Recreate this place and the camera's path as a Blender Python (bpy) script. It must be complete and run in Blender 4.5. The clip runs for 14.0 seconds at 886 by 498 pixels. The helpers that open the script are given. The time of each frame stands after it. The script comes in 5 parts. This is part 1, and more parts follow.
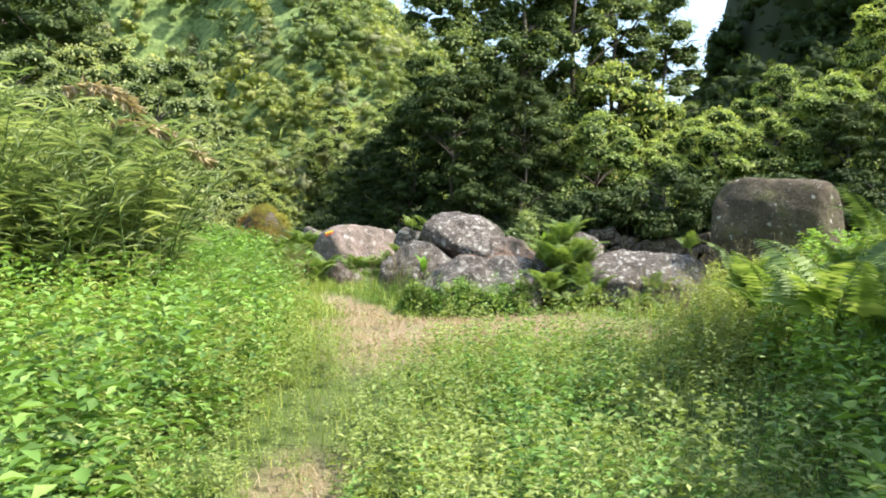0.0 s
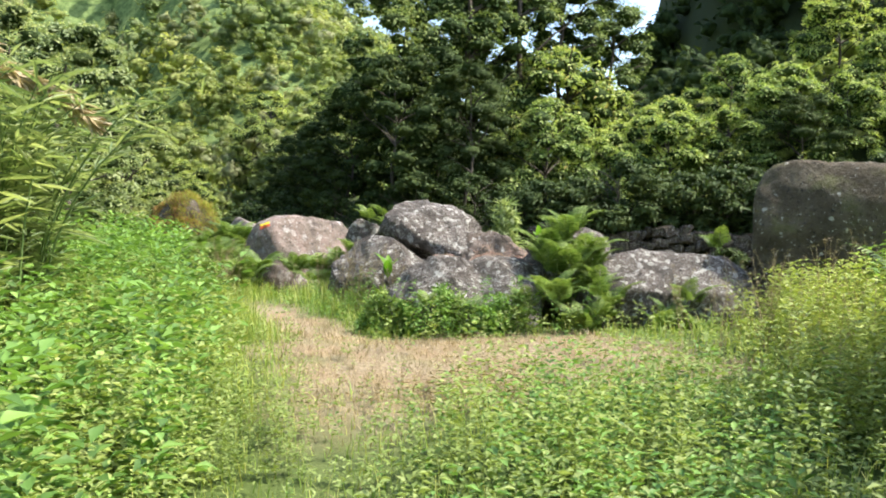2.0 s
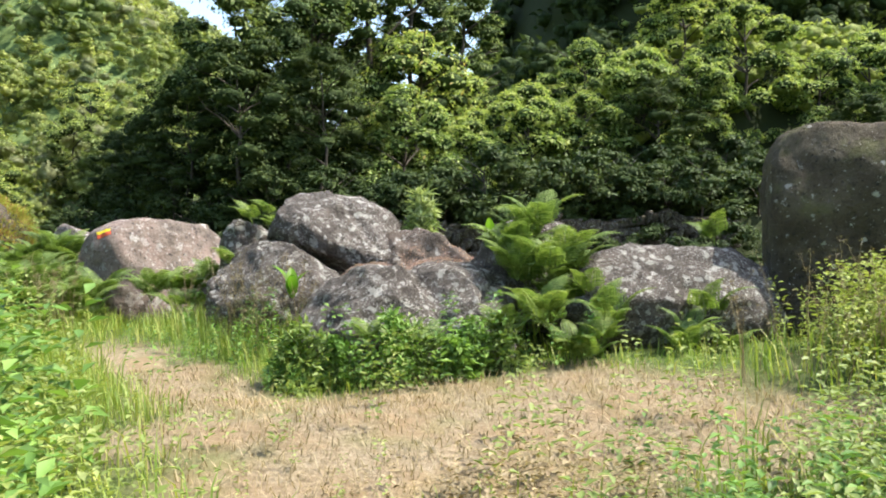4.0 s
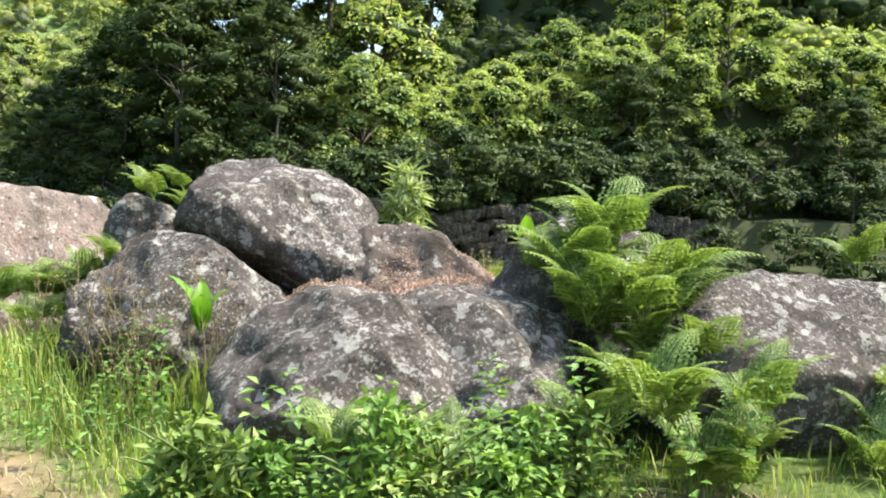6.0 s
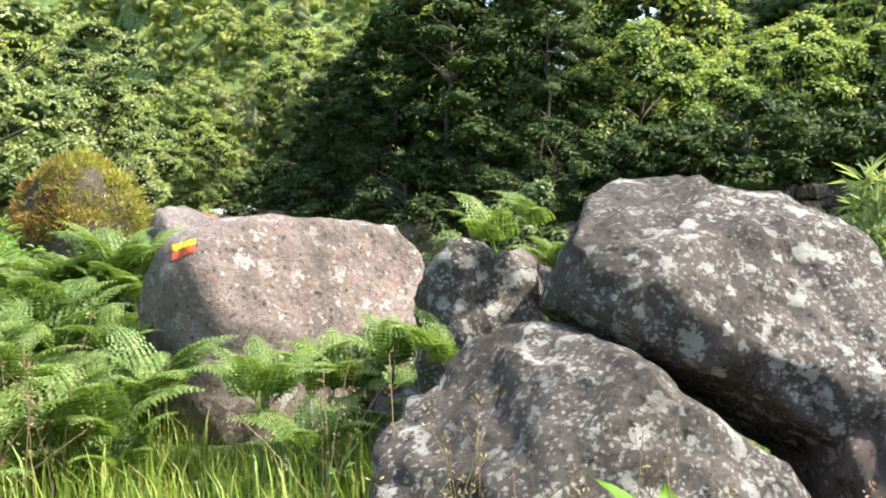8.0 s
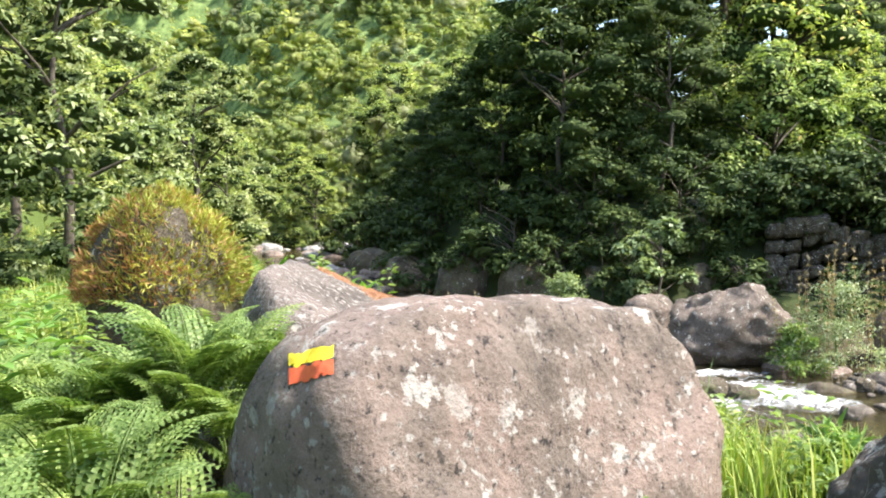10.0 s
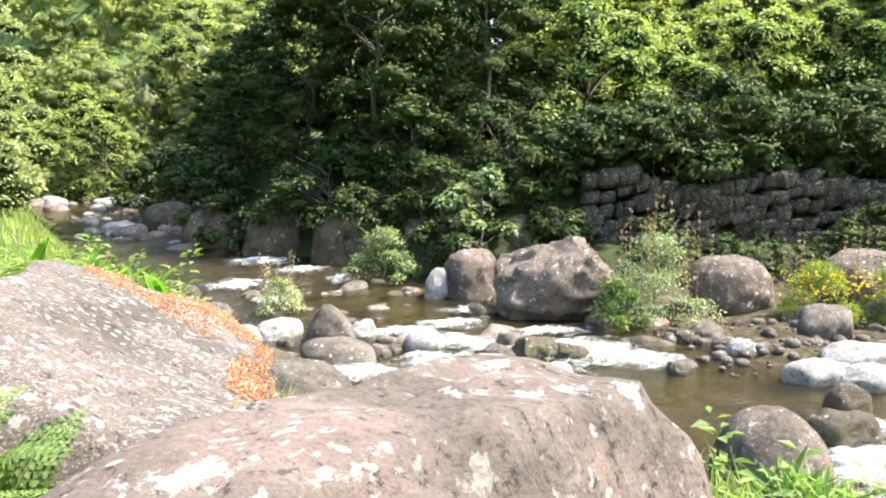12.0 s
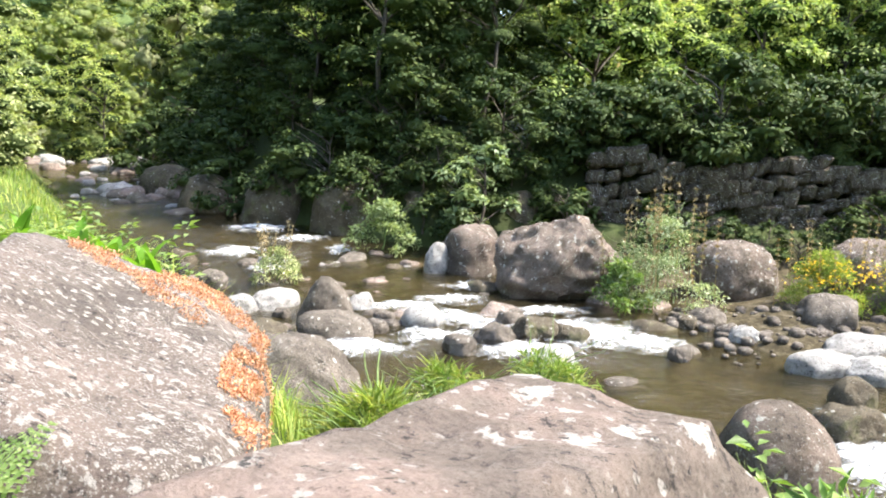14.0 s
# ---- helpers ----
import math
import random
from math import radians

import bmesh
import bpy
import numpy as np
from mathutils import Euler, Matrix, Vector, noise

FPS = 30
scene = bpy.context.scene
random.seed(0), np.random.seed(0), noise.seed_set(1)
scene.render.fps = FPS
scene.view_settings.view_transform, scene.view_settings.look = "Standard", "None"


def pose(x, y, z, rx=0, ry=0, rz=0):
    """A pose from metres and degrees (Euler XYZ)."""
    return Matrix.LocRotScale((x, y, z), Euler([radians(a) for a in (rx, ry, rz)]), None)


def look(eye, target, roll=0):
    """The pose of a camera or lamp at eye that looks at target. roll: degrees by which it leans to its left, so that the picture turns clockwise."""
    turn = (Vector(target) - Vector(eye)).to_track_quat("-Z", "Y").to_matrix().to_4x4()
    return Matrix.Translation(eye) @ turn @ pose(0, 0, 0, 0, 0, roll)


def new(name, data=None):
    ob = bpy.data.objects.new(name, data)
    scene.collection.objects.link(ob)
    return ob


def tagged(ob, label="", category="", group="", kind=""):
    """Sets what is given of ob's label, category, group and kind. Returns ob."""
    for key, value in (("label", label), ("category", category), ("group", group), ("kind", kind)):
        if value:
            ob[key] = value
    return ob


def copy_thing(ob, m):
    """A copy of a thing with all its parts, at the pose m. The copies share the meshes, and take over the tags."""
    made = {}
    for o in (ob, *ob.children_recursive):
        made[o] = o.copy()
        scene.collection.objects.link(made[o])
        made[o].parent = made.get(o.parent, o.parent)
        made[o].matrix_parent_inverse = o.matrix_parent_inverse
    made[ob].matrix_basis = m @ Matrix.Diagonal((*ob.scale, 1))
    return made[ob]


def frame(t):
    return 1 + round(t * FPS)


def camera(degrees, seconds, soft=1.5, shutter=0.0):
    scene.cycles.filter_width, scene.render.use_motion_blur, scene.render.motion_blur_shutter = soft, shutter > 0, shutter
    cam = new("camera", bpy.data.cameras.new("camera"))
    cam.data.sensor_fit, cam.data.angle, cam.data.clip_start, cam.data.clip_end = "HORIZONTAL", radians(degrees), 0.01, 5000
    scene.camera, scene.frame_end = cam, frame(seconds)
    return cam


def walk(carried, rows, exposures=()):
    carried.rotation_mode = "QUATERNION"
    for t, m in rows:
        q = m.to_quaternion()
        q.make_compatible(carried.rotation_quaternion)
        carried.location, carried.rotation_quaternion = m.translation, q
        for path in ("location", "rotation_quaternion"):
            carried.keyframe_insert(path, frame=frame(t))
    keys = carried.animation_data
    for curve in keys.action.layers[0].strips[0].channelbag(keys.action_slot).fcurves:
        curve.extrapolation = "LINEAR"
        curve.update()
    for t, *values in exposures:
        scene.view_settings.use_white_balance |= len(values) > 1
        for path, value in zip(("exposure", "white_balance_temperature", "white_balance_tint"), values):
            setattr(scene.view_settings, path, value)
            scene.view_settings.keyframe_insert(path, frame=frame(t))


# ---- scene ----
# Camera and walk
cam = camera(55.7, 14.0, soft=1.9)
PATH = [
    (0, (0.18, -0.01, 1.077), (0.149, 1.989, 1.03), 0.5),
    (0.5, (0.221, 0.574, 1.114), (0.174, 2.573, 1.073), 1.3),
    (1, (0.174, 1.257, 1.164), (0.088, 3.255, 1.135), 1.7),
    (1.5, (-0.061, 1.869, 1.127), (-0.029, 3.868, 1.067), 1.0),
    (2, (-0.322, 2.577, 1.085), (-0.187, 4.571, 1.02), 0.9),
    (2.5, (-0.554, 3.145, 1.068), (-0.353, 5.134, 1.022), 0.2),
    (3, (-0.761, 3.815, 1.1), (-0.546, 5.803, 1.083), -0.4),
    (3.5, (-0.807, 4.483, 1.114), (-0.443, 6.449, 1.046), 0.3),
    (4, (-0.87, 5.257, 1.087), (-0.36, 7.189, 1.009), -1.4),
    (4.2, (-0.86, 5.557, 1.124), (-0.297, 7.475, 1.068), -0.2),
    (6.3, (-0.436, 8.518, 1.131), (0.193, 10.412, 1.005), 2.0),
    (6.5, (-0.423, 8.792, 1.146), (0.127, 10.711, 1.018), 1.9),
    (7, (-0.491, 9.592, 1.176), (-0.234, 11.57, 1.032), 1.7),
    (7.5, (-0.553, 10.187, 1.333), (-0.368, 12.17, 1.154), 1.7),
    (8, (-0.845, 10.738, 1.397), (-0.805, 12.729, 1.213), 0.1),
    (8.5, (-1.056, 11.21, 1.401), (-1.198, 13.197, 1.222), 1.0),
    (8.7, (-1.12, 11.445, 1.412), (-1.318, 13.427, 1.241), 0.4),
    (10.8, (-1.727, 13.593, 1.443), (-1.814, 15.59, 1.363), -1.4),
    (11, (-1.752, 13.775, 1.437), (-1.658, 15.768, 1.309), -2.5),
    (11.5, (-1.763, 14.007, 1.578), (-1.489, 15.985, 1.462), -1.0),
    (12, (-1.733, 14.232, 1.569), (-1.454, 16.199, 1.34), 0.1),
    (12.5, (-1.744, 14.395, 1.558), (-1.478, 16.354, 1.251), 0.2),
    (13, (-1.759, 14.499, 1.558), (-1.495, 16.459, 1.261), 0.8),
    (13.5, (-1.77, 14.542, 1.568), (-1.547, 16.506, 1.259), 1.0),
    (14, (-1.765, 14.562, 1.594), (-1.48, 16.52, 1.298), 2.2),
]
walk(cam, [(t, look(eye, target, roll)) for t, eye, target, roll in PATH],
     exposures=[(0, 1.69), (4.2, 1.58), (6.5, 1.95), (8.7, 1.92), (11, 2.1), (12, 2.22), (12.6, 2.17), (14, 2.12)])

# World and sun
SUN_AZ, SUN_EL = radians(97), radians(56)   # clockwise from +Y
world = bpy.data.worlds.new("world")
scene.world = world
world.use_nodes = True
wn = world.node_tree
sky = wn.nodes.new("ShaderNodeTexSky")
sky.sky_type = "NISHITA"
sky.sun_disc = False
sky.sun_elevation = SUN_EL
sky.sun_rotation = SUN_AZ
sky.dust_density = 2.0
bg = wn.nodes["Background"]
bg.inputs["Strength"].default_value = 0.15
wn.links.new(sky.outputs[0], bg.inputs[0])
sun_data = bpy.data.lights.new("sun", "SUN")
sun_data.energy = 3.0
sun_data.angle = radians(0.5)
sun_data.color = (1.0, 0.95, 0.86)
sun = new("sun", sun_data)
sdir = Vector((math.sin(SUN_AZ) * math.cos(SUN_EL), math.cos(SUN_AZ) * math.cos(SUN_EL), math.sin(SUN_EL)))
sun.matrix_world = look(sdir * 60, (0, 0, 0))


# ---- materials ----
def nodes_of(name):
    m = bpy.data.materials.new(name)
    m.use_nodes = True
    nt = m.node_tree
    return m, nt, nt.nodes["Principled BSDF"], nt.nodes["Material Output"]


def add_noise(nt, scale, detail=4, rough=0.6, coord="Object", dist=0.0):
    tc = nt.nodes.new("ShaderNodeTexCoord")
    n = nt.nodes.new("ShaderNodeTexNoise")
    n.inputs["Scale"].default_value = scale
    n.inputs["Detail"].default_value = detail
    n.inputs["Roughness"].default_value = rough
    n.inputs["Distortion"].default_value = dist
    nt.links.new(tc.outputs[coord], n.inputs["Vector"])
    return n.outputs["Fac"]


def ramp(nt, fac, stops):
    r = nt.nodes.new("ShaderNodeValToRGB")
    e = r.color_ramp.elements
    e[0].position, e[0].color = stops[0][0], (*stops[0][1], 1)
    e[1].position, e[1].color = stops[-1][0], (*stops[-1][1], 1)
    for p, c in stops[1:-1]:
        k = e.new(p)
        k.color = (*c, 1)
    nt.links.new(fac, r.inputs[0])
    return r.outputs[0]


def mix(nt, fac, a, b, mode="MIX"):
    n = nt.nodes.new("ShaderNodeMix")
    n.data_type, n.blend_type = "RGBA", mode
    for sock, v in ((n.inputs[0], fac), (n.inputs[6], a), (n.inputs[7], b)):
        if isinstance(v, (int, float)):
            sock.default_value = v
        elif isinstance(v, tuple):
            sock.default_value = (*v, 1)
        else:
            nt.links.new(v, sock)
    return n.outputs[2]


def bump(nt, height, strength, dist, prev=None):
    b = nt.nodes.new("ShaderNodeBump")
    b.inputs["Strength"].default_value = strength
    b.inputs["Distance"].default_value = dist
    nt.links.new(height, b.inputs["Height"])
    if prev:
        nt.links.new(prev, b.inputs["Normal"])
    return b.outputs[0]


def grey(v):
    return (v, v, v)


def add_spots(nt, scale, amount, edge=0.02):
    """Ragged patches: 1 inside, 0 outside; amount 0 to 1."""
    tc = nt.nodes.new("ShaderNodeTexCoord")
    v = nt.nodes.new("ShaderNodeTexVoronoi")
    v.inputs["Scale"].default_value = scale
    nt.links.new(tc.outputs["Object"], v.inputs["Vector"])
    ad = nt.nodes.new("ShaderNodeMath")
    ad.operation = "MULTIPLY_ADD"
    nt.links.new(v.outputs["Distance"], ad.inputs[0])
    ad.inputs[1].default_value = 0.3
    nt.links.new(add_noise(nt, scale * 0.9, 9, 0.72), ad.inputs[2])
    k = 0.50 + 0.14 * amount
    return ramp(nt, ad.outputs[0], [(k - edge, grey(1)), (k + edge, grey(0))])


def rock_material(name, dark, base, light, lichen_amount=0.5, pink=0.0, moss=0.0, relief=1.0, lichen_scale=8.0, lichen=(0.58, 0.56, 0.50)):
    m, nt, p, _ = nodes_of(name)
    big = add_noise(nt, 2.2, 6, 0.6)
    fine = add_noise(nt, 75, 5, 0.7)
    mid = add_noise(nt, 9, 9, 0.68)
    crust = add_noise(nt, 26, 8, 0.7)
    col = ramp(nt, big, [(0.28, dark), (0.5, base), (0.75, light)])
    col = mix(nt, 0.5, col, ramp(nt, fine, [(0.3, grey(0.5)), (0.5, grey(0.95)), (0.75, grey(1.25))]), "MULTIPLY")
    col = mix(nt, 0.7, col, ramp(nt, add_noise(nt, 6, 8, 0.72), [(0.3, grey(0.55)), (0.5, grey(0.95)), (0.72, grey(1.3))]), "MULTIPLY")
    if pink:
        col = mix(nt, ramp(nt, add_noise(nt, 2.1, 6), [(0.40, grey(0)), (0.62, grey(pink))]), col, (0.40, 0.25, 0.2))
    lich = add_spots(nt, lichen_scale, lichen_amount, 0.012)
    patchy = ramp(nt, add_noise(nt, 1.3, 6, 0.65), [(0.36, grey(0.1)), (0.46, grey(0.95))])
    col = mix(nt, mix(nt, 1.0, lich, patchy, "MULTIPLY"), col, lichen)
    flecks = add_spots(nt, 4.2 * lichen_scale, 1.1 * lichen_amount, 0.012)
    patchy2 = ramp(nt, add_noise(nt, 2.0, 7, 0.7), [(0.40, grey(0.1)), (0.5, grey(0.9))])
    col = mix(nt, mix(nt, 1.0, flecks, patchy2, "MULTIPLY"), col, tuple(0.93 * c for c in lichen))
    pits = ramp(nt, add_noise(nt, 24, 8, 0.75), [(0.37, grey(0.9)), (0.43, grey(0))])
    col = mix(nt, pits, col, (0.035, 0.032, 0.03))
    spots = ramp(nt, add_noise(nt, 15, 6, 0.68), [(0.61, grey(0)), (0.67, grey(0.75))])
    col = mix(nt, spots, col, (0.05, 0.045, 0.04))
    if moss:
        col = mix(nt, ramp(nt, add_noise(nt, 2.6, 6), [(0.55, grey(0)), (0.66, grey(moss))]), col, (0.16, 0.17, 0.06))
    nt.links.new(col, p.inputs["Base Color"])
    p.inputs["Roughness"].default_value = 0.9
    p.inputs["Specular IOR Level"].default_value = 0.25
    n1 = bump(nt, mid, 1.0 * relief, 0.08)
    n2 = bump(nt, crust, 1.0 * relief, 0.03, n1)
    nt.links.new(bump(nt, fine, 0.4, 0.006, n2), p.inputs["Normal"])
    return m


def leaf_material(name, dark, mid, light, trans=0.35, rough=0.5, stray=None, spec=0.3, mottle=0.0):
    m, nt, p, out = nodes_of(name)
    geo = nt.nodes.new("ShaderNodeNewGeometry")
    oi = nt.nodes.new("ShaderNodeObjectInfo")
    stops = [(0.0, dark), (0.5, mid), (0.93 if stray else 1.0, light)]
    if stray:
        stops.append((1.0, stray))
    col = ramp(nt, geo.outputs["Random Per Island"], stops)
    big = add_noise(nt, 0.45, 3)
    col = mix(nt, 0.8, col, ramp(nt, big, [(0.3, (0.62, 0.7, 0.6)), (0.7, (1.25, 1.2, 1.0))]), "MULTIPLY")
    col = mix(nt, 1.0, col, ramp(nt, oi.outputs["Random"], [(0.0, (0.87, 0.85, 0.95)), (1.0, (1.24, 1.1, 1.08))]), "MULTIPLY")
    if mottle:
        leafy = add_noise(nt, mottle, 6, 0.75)
        col = mix(nt, 1.0, col, ramp(nt, leafy, [(0.34, grey(0.5)), (0.5, grey(0.95)), (0.66, grey(1.35))]), "MULTIPLY")
        nt.links.new(bump(nt, leafy, 1.0, 1.2 / mottle), p.inputs["Normal"])
    nt.links.new(col, p.inputs["Base Color"])
    p.inputs["Roughness"].default_value = rough
    p.inputs["Specular IOR Level"].default_value = spec
    tr = nt.nodes.new("ShaderNodeBsdfTranslucent")
    nt.links.new(mix(nt, 1.0, col, (1.15, 1.18, 0.6), "MULTIPLY"), tr.inputs[0])
    ms = nt.nodes.new("ShaderNodeMixShader")
    ms.inputs[0].default_value = trans
    nt.links.new(p.outputs[0], ms.inputs[1])
    nt.links.new(tr.outputs[0], ms.inputs[2])
    nt.links.new(ms.outputs[0], out.inputs[0])
    return m


def plain_material(name, a, b, scale=20, rough=0.8, bumps=0.3, dist=0.01):
    m, nt, p, _ = nodes_of(name)
    f = add_noise(nt, scale, 6, 0.7)
    nt.links.new(ramp(nt, f, [(0.3, a), (0.7, b)]), p.inputs["Base Color"])
    p.inputs["Roughness"].default_value = rough
    nt.links.new(bump(nt, f, bumps, dist), p.inputs["Normal"])
    return m


M_ROCK = rock_material("lichened_basalt", (0.10, 0.084, 0.07), (0.18, 0.152, 0.13), (0.28, 0.24, 0.205), 0.5, relief=1.4, lichen_scale=12.0)
M_ROCK_BROWN = rock_material("rough_brown_basalt", (0.12, 0.096, 0.076), (0.21, 0.172, 0.14), (0.32, 0.27, 0.225), 0.15, pink=0.2, relief=1.3)
M_WALL = rock_material("dark_wall_stone", (0.07, 0.053, 0.036), (0.125, 0.098, 0.07), (0.2, 0.165, 0.125), 0.2, moss=0.4)
M_ROCK_FLAT = rock_material("brown_basalt", (0.135, 0.107, 0.087), (0.22, 0.18, 0.152), (0.315, 0.268, 0.232), 0.28, pink=0.3, relief=0.7, lichen_scale=6.0, lichen=(0.45, 0.42, 0.38))
M_ROCK_SPECK = rock_material("speckled_brown_basalt", (0.10, 0.083, 0.07), (0.165, 0.138, 0.118), (0.235, 0.2, 0.172), 0.5, pink=0.12, relief=0.8, lichen_scale=24.0, lichen=(0.42, 0.39, 0.35))
# Dark from moss, with shade of the block and far bank mixed into the colour.
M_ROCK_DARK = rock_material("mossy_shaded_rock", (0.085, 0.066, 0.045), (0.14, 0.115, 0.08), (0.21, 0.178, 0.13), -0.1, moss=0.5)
M_STONE = rock_material("river_stone", (0.095, 0.08, 0.065), (0.18, 0.152, 0.126), (0.31, 0.268, 0.226), -0.1)
M_PALE = rock_material("pale_river_stone", (0.30, 0.28, 0.26), (0.43, 0.41, 0.385), (0.56, 0.54, 0.51), -0.1)
M_WEED = leaf_material("weed_leaf", (0.085, 0.17, 0.04), (0.16, 0.31, 0.07), (0.28, 0.46, 0.12))
M_WEED_PALE = leaf_material("pale_weed_leaf", (0.17, 0.24, 0.06), (0.27, 0.36, 0.10), (0.38, 0.46, 0.17), 0.35)
M_GRASS = leaf_material("grass_blade", (0.149, 0.27, 0.0473), (0.257, 0.378, 0.081), (0.459, 0.486, 0.162), 0.35)
M_STRAW = leaf_material("dry_grass", (0.2, 0.155, 0.085), (0.34, 0.275, 0.16), (0.48, 0.41, 0.27), 0.2)
M_FERN = leaf_material("fern_green", (0.12, 0.2, 0.05), (0.22, 0.335, 0.1), (0.37, 0.48, 0.185), 0.42)
M_LILY = leaf_material("broad_leaf", (0.13, 0.3, 0.03), (0.17, 0.36, 0.04), (0.22, 0.42, 0.06), 0.45, 0.35)
M_TREE_DARK = leaf_material("dark_tree_leaf", (0.085, 0.14, 0.052), (0.19, 0.275, 0.105), (0.37, 0.455, 0.21), 0.36, 0.6, spec=0.15)
# Leaf colour darkened to hold the understory's shade; used for shrubs and trees.
M_SHADE_LEAF = leaf_material("shade_dark_leaf", (0.025, 0.046, 0.017), (0.054, 0.092, 0.032), (0.125, 0.175, 0.065), 0.22, 0.6, spec=0.15)
# Dark colour of solid crown cores, painted in place of shade between leaves.
M_CORE_SHADE = leaf_material("core_shade", (0.05, 0.085, 0.026), (0.075, 0.12, 0.04), (0.105, 0.155, 0.055), 0.1, 0.7, spec=0.1, mottle=6.0)
M_TREE_BRIGHT = leaf_material("bright_tree_leaf", (0.17, 0.265, 0.07), (0.34, 0.46, 0.145), (0.54, 0.62, 0.27), 0.42, 0.6, (0.56, 0.4, 0.17), spec=0.15)
# Hill leaf colours are lightened to take in the distant haze.
M_TREE_HILL = leaf_material("hill_tree_leaf", (0.27, 0.37, 0.145), (0.36, 0.46, 0.18), (0.46, 0.55, 0.25), 0.32, 0.7, spec=0.1, mottle=1.6)
M_HILL_YELLOW = leaf_material("yellow_hill_leaf", (0.36, 0.46, 0.15), (0.46, 0.55, 0.19), (0.55, 0.62, 0.27), 0.32, 0.7, spec=0.1, mottle=1.6)
M_HILL_GREY = leaf_material("grey_hill_leaf", (0.25, 0.32, 0.18), (0.34, 0.41, 0.23), (0.43, 0.49, 0.31), 0.32, 0.7, spec=0.1, mottle=1.6)
# The steep hill's shade is put into these leaf colours.
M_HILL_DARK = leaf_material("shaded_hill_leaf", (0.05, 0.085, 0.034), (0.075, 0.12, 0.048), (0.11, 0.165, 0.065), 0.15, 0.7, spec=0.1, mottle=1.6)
M_SLOPE = leaf_material("slope_bush_leaf", (0.33, 0.44, 0.13), (0.43, 0.54, 0.175), (0.53, 0.61, 0.24), 0.35, 0.7, spec=0.1, mottle=3.0)
M_TREE_LEFT = leaf_material("valley_tree_leaf", (0.17, 0.265, 0.075), (0.33, 0.44, 0.15), (0.52, 0.6, 0.27), 0.42, 0.6, spec=0.15)
M_WILLOW = leaf_material("willow_leaf", (0.22, 0.29, 0.135), (0.37, 0.455, 0.22), (0.52, 0.585, 0.35), 0.42, 0.6, spec=0.15)
M_DOME = leaf_material("overhanging_tree_leaf", (0.14, 0.23, 0.06), (0.32, 0.44, 0.14), (0.54, 0.62, 0.27), 0.42, 0.6, spec=0.15)
M_CANE = leaf_material("cane_leaf", (0.16, 0.24, 0.115), (0.28, 0.375, 0.19), (0.44, 0.53, 0.31), 0.4)
M_PLUME = leaf_material("cane_plume", (0.36, 0.29, 0.16), (0.48, 0.4, 0.24), (0.58, 0.5, 0.34), 0.2)
M_SUCC = leaf_material("red_stonecrop", (0.47, 0.22, 0.14), (0.58, 0.31, 0.2), (0.66, 0.44, 0.3), 0.2)
M_PINKFL = leaf_material("pink_stonecrop_flower", (0.5, 0.28, 0.24), (0.6, 0.4, 0.34), (0.68, 0.52, 0.42), 0.2)
M_YELLOW = leaf_material("yellow_petal", (0.6, 0.42, 0.02), (0.75, 0.55, 0.03), (0.8, 0.65, 0.08), 0.2)
M_DRYBUSH = leaf_material("dry_mound_grass", (0.24, 0.12, 0.06), (0.35, 0.2, 0.1), (0.44, 0.31, 0.16), 0.3)
M_MOUND_GREEN = leaf_material("mound_grass", (0.26, 0.3, 0.06), (0.37, 0.42, 0.09), (0.48, 0.5, 0.13), 0.3)
M_SILVER = leaf_material("silvery_leaf", (0.2, 0.29, 0.14), (0.36, 0.45, 0.26), (0.58, 0.63, 0.46), 0.35)
M_SEED = leaf_material("seed_head", (0.22, 0.17, 0.1), (0.33, 0.27, 0.16), (0.42, 0.36, 0.22), 0.2)
M_BARK = plain_material("bark", (0.05, 0.04, 0.03), (0.14, 0.115, 0.09), 12, 0.9, 0.6, 0.03)
M_STEM = plain_material("green_stem", (0.08, 0.14, 0.03), (0.15, 0.22, 0.06), 30, 0.7)
M_PAINT_Y = plain_material("yellow_paint", (0.75, 0.55, 0.02), (0.88, 0.68, 0.04), 45, 0.6)
M_PAINT_R = plain_material("red_paint", (0.62, 0.09, 0.03), (0.75, 0.14, 0.05), 45, 0.6)


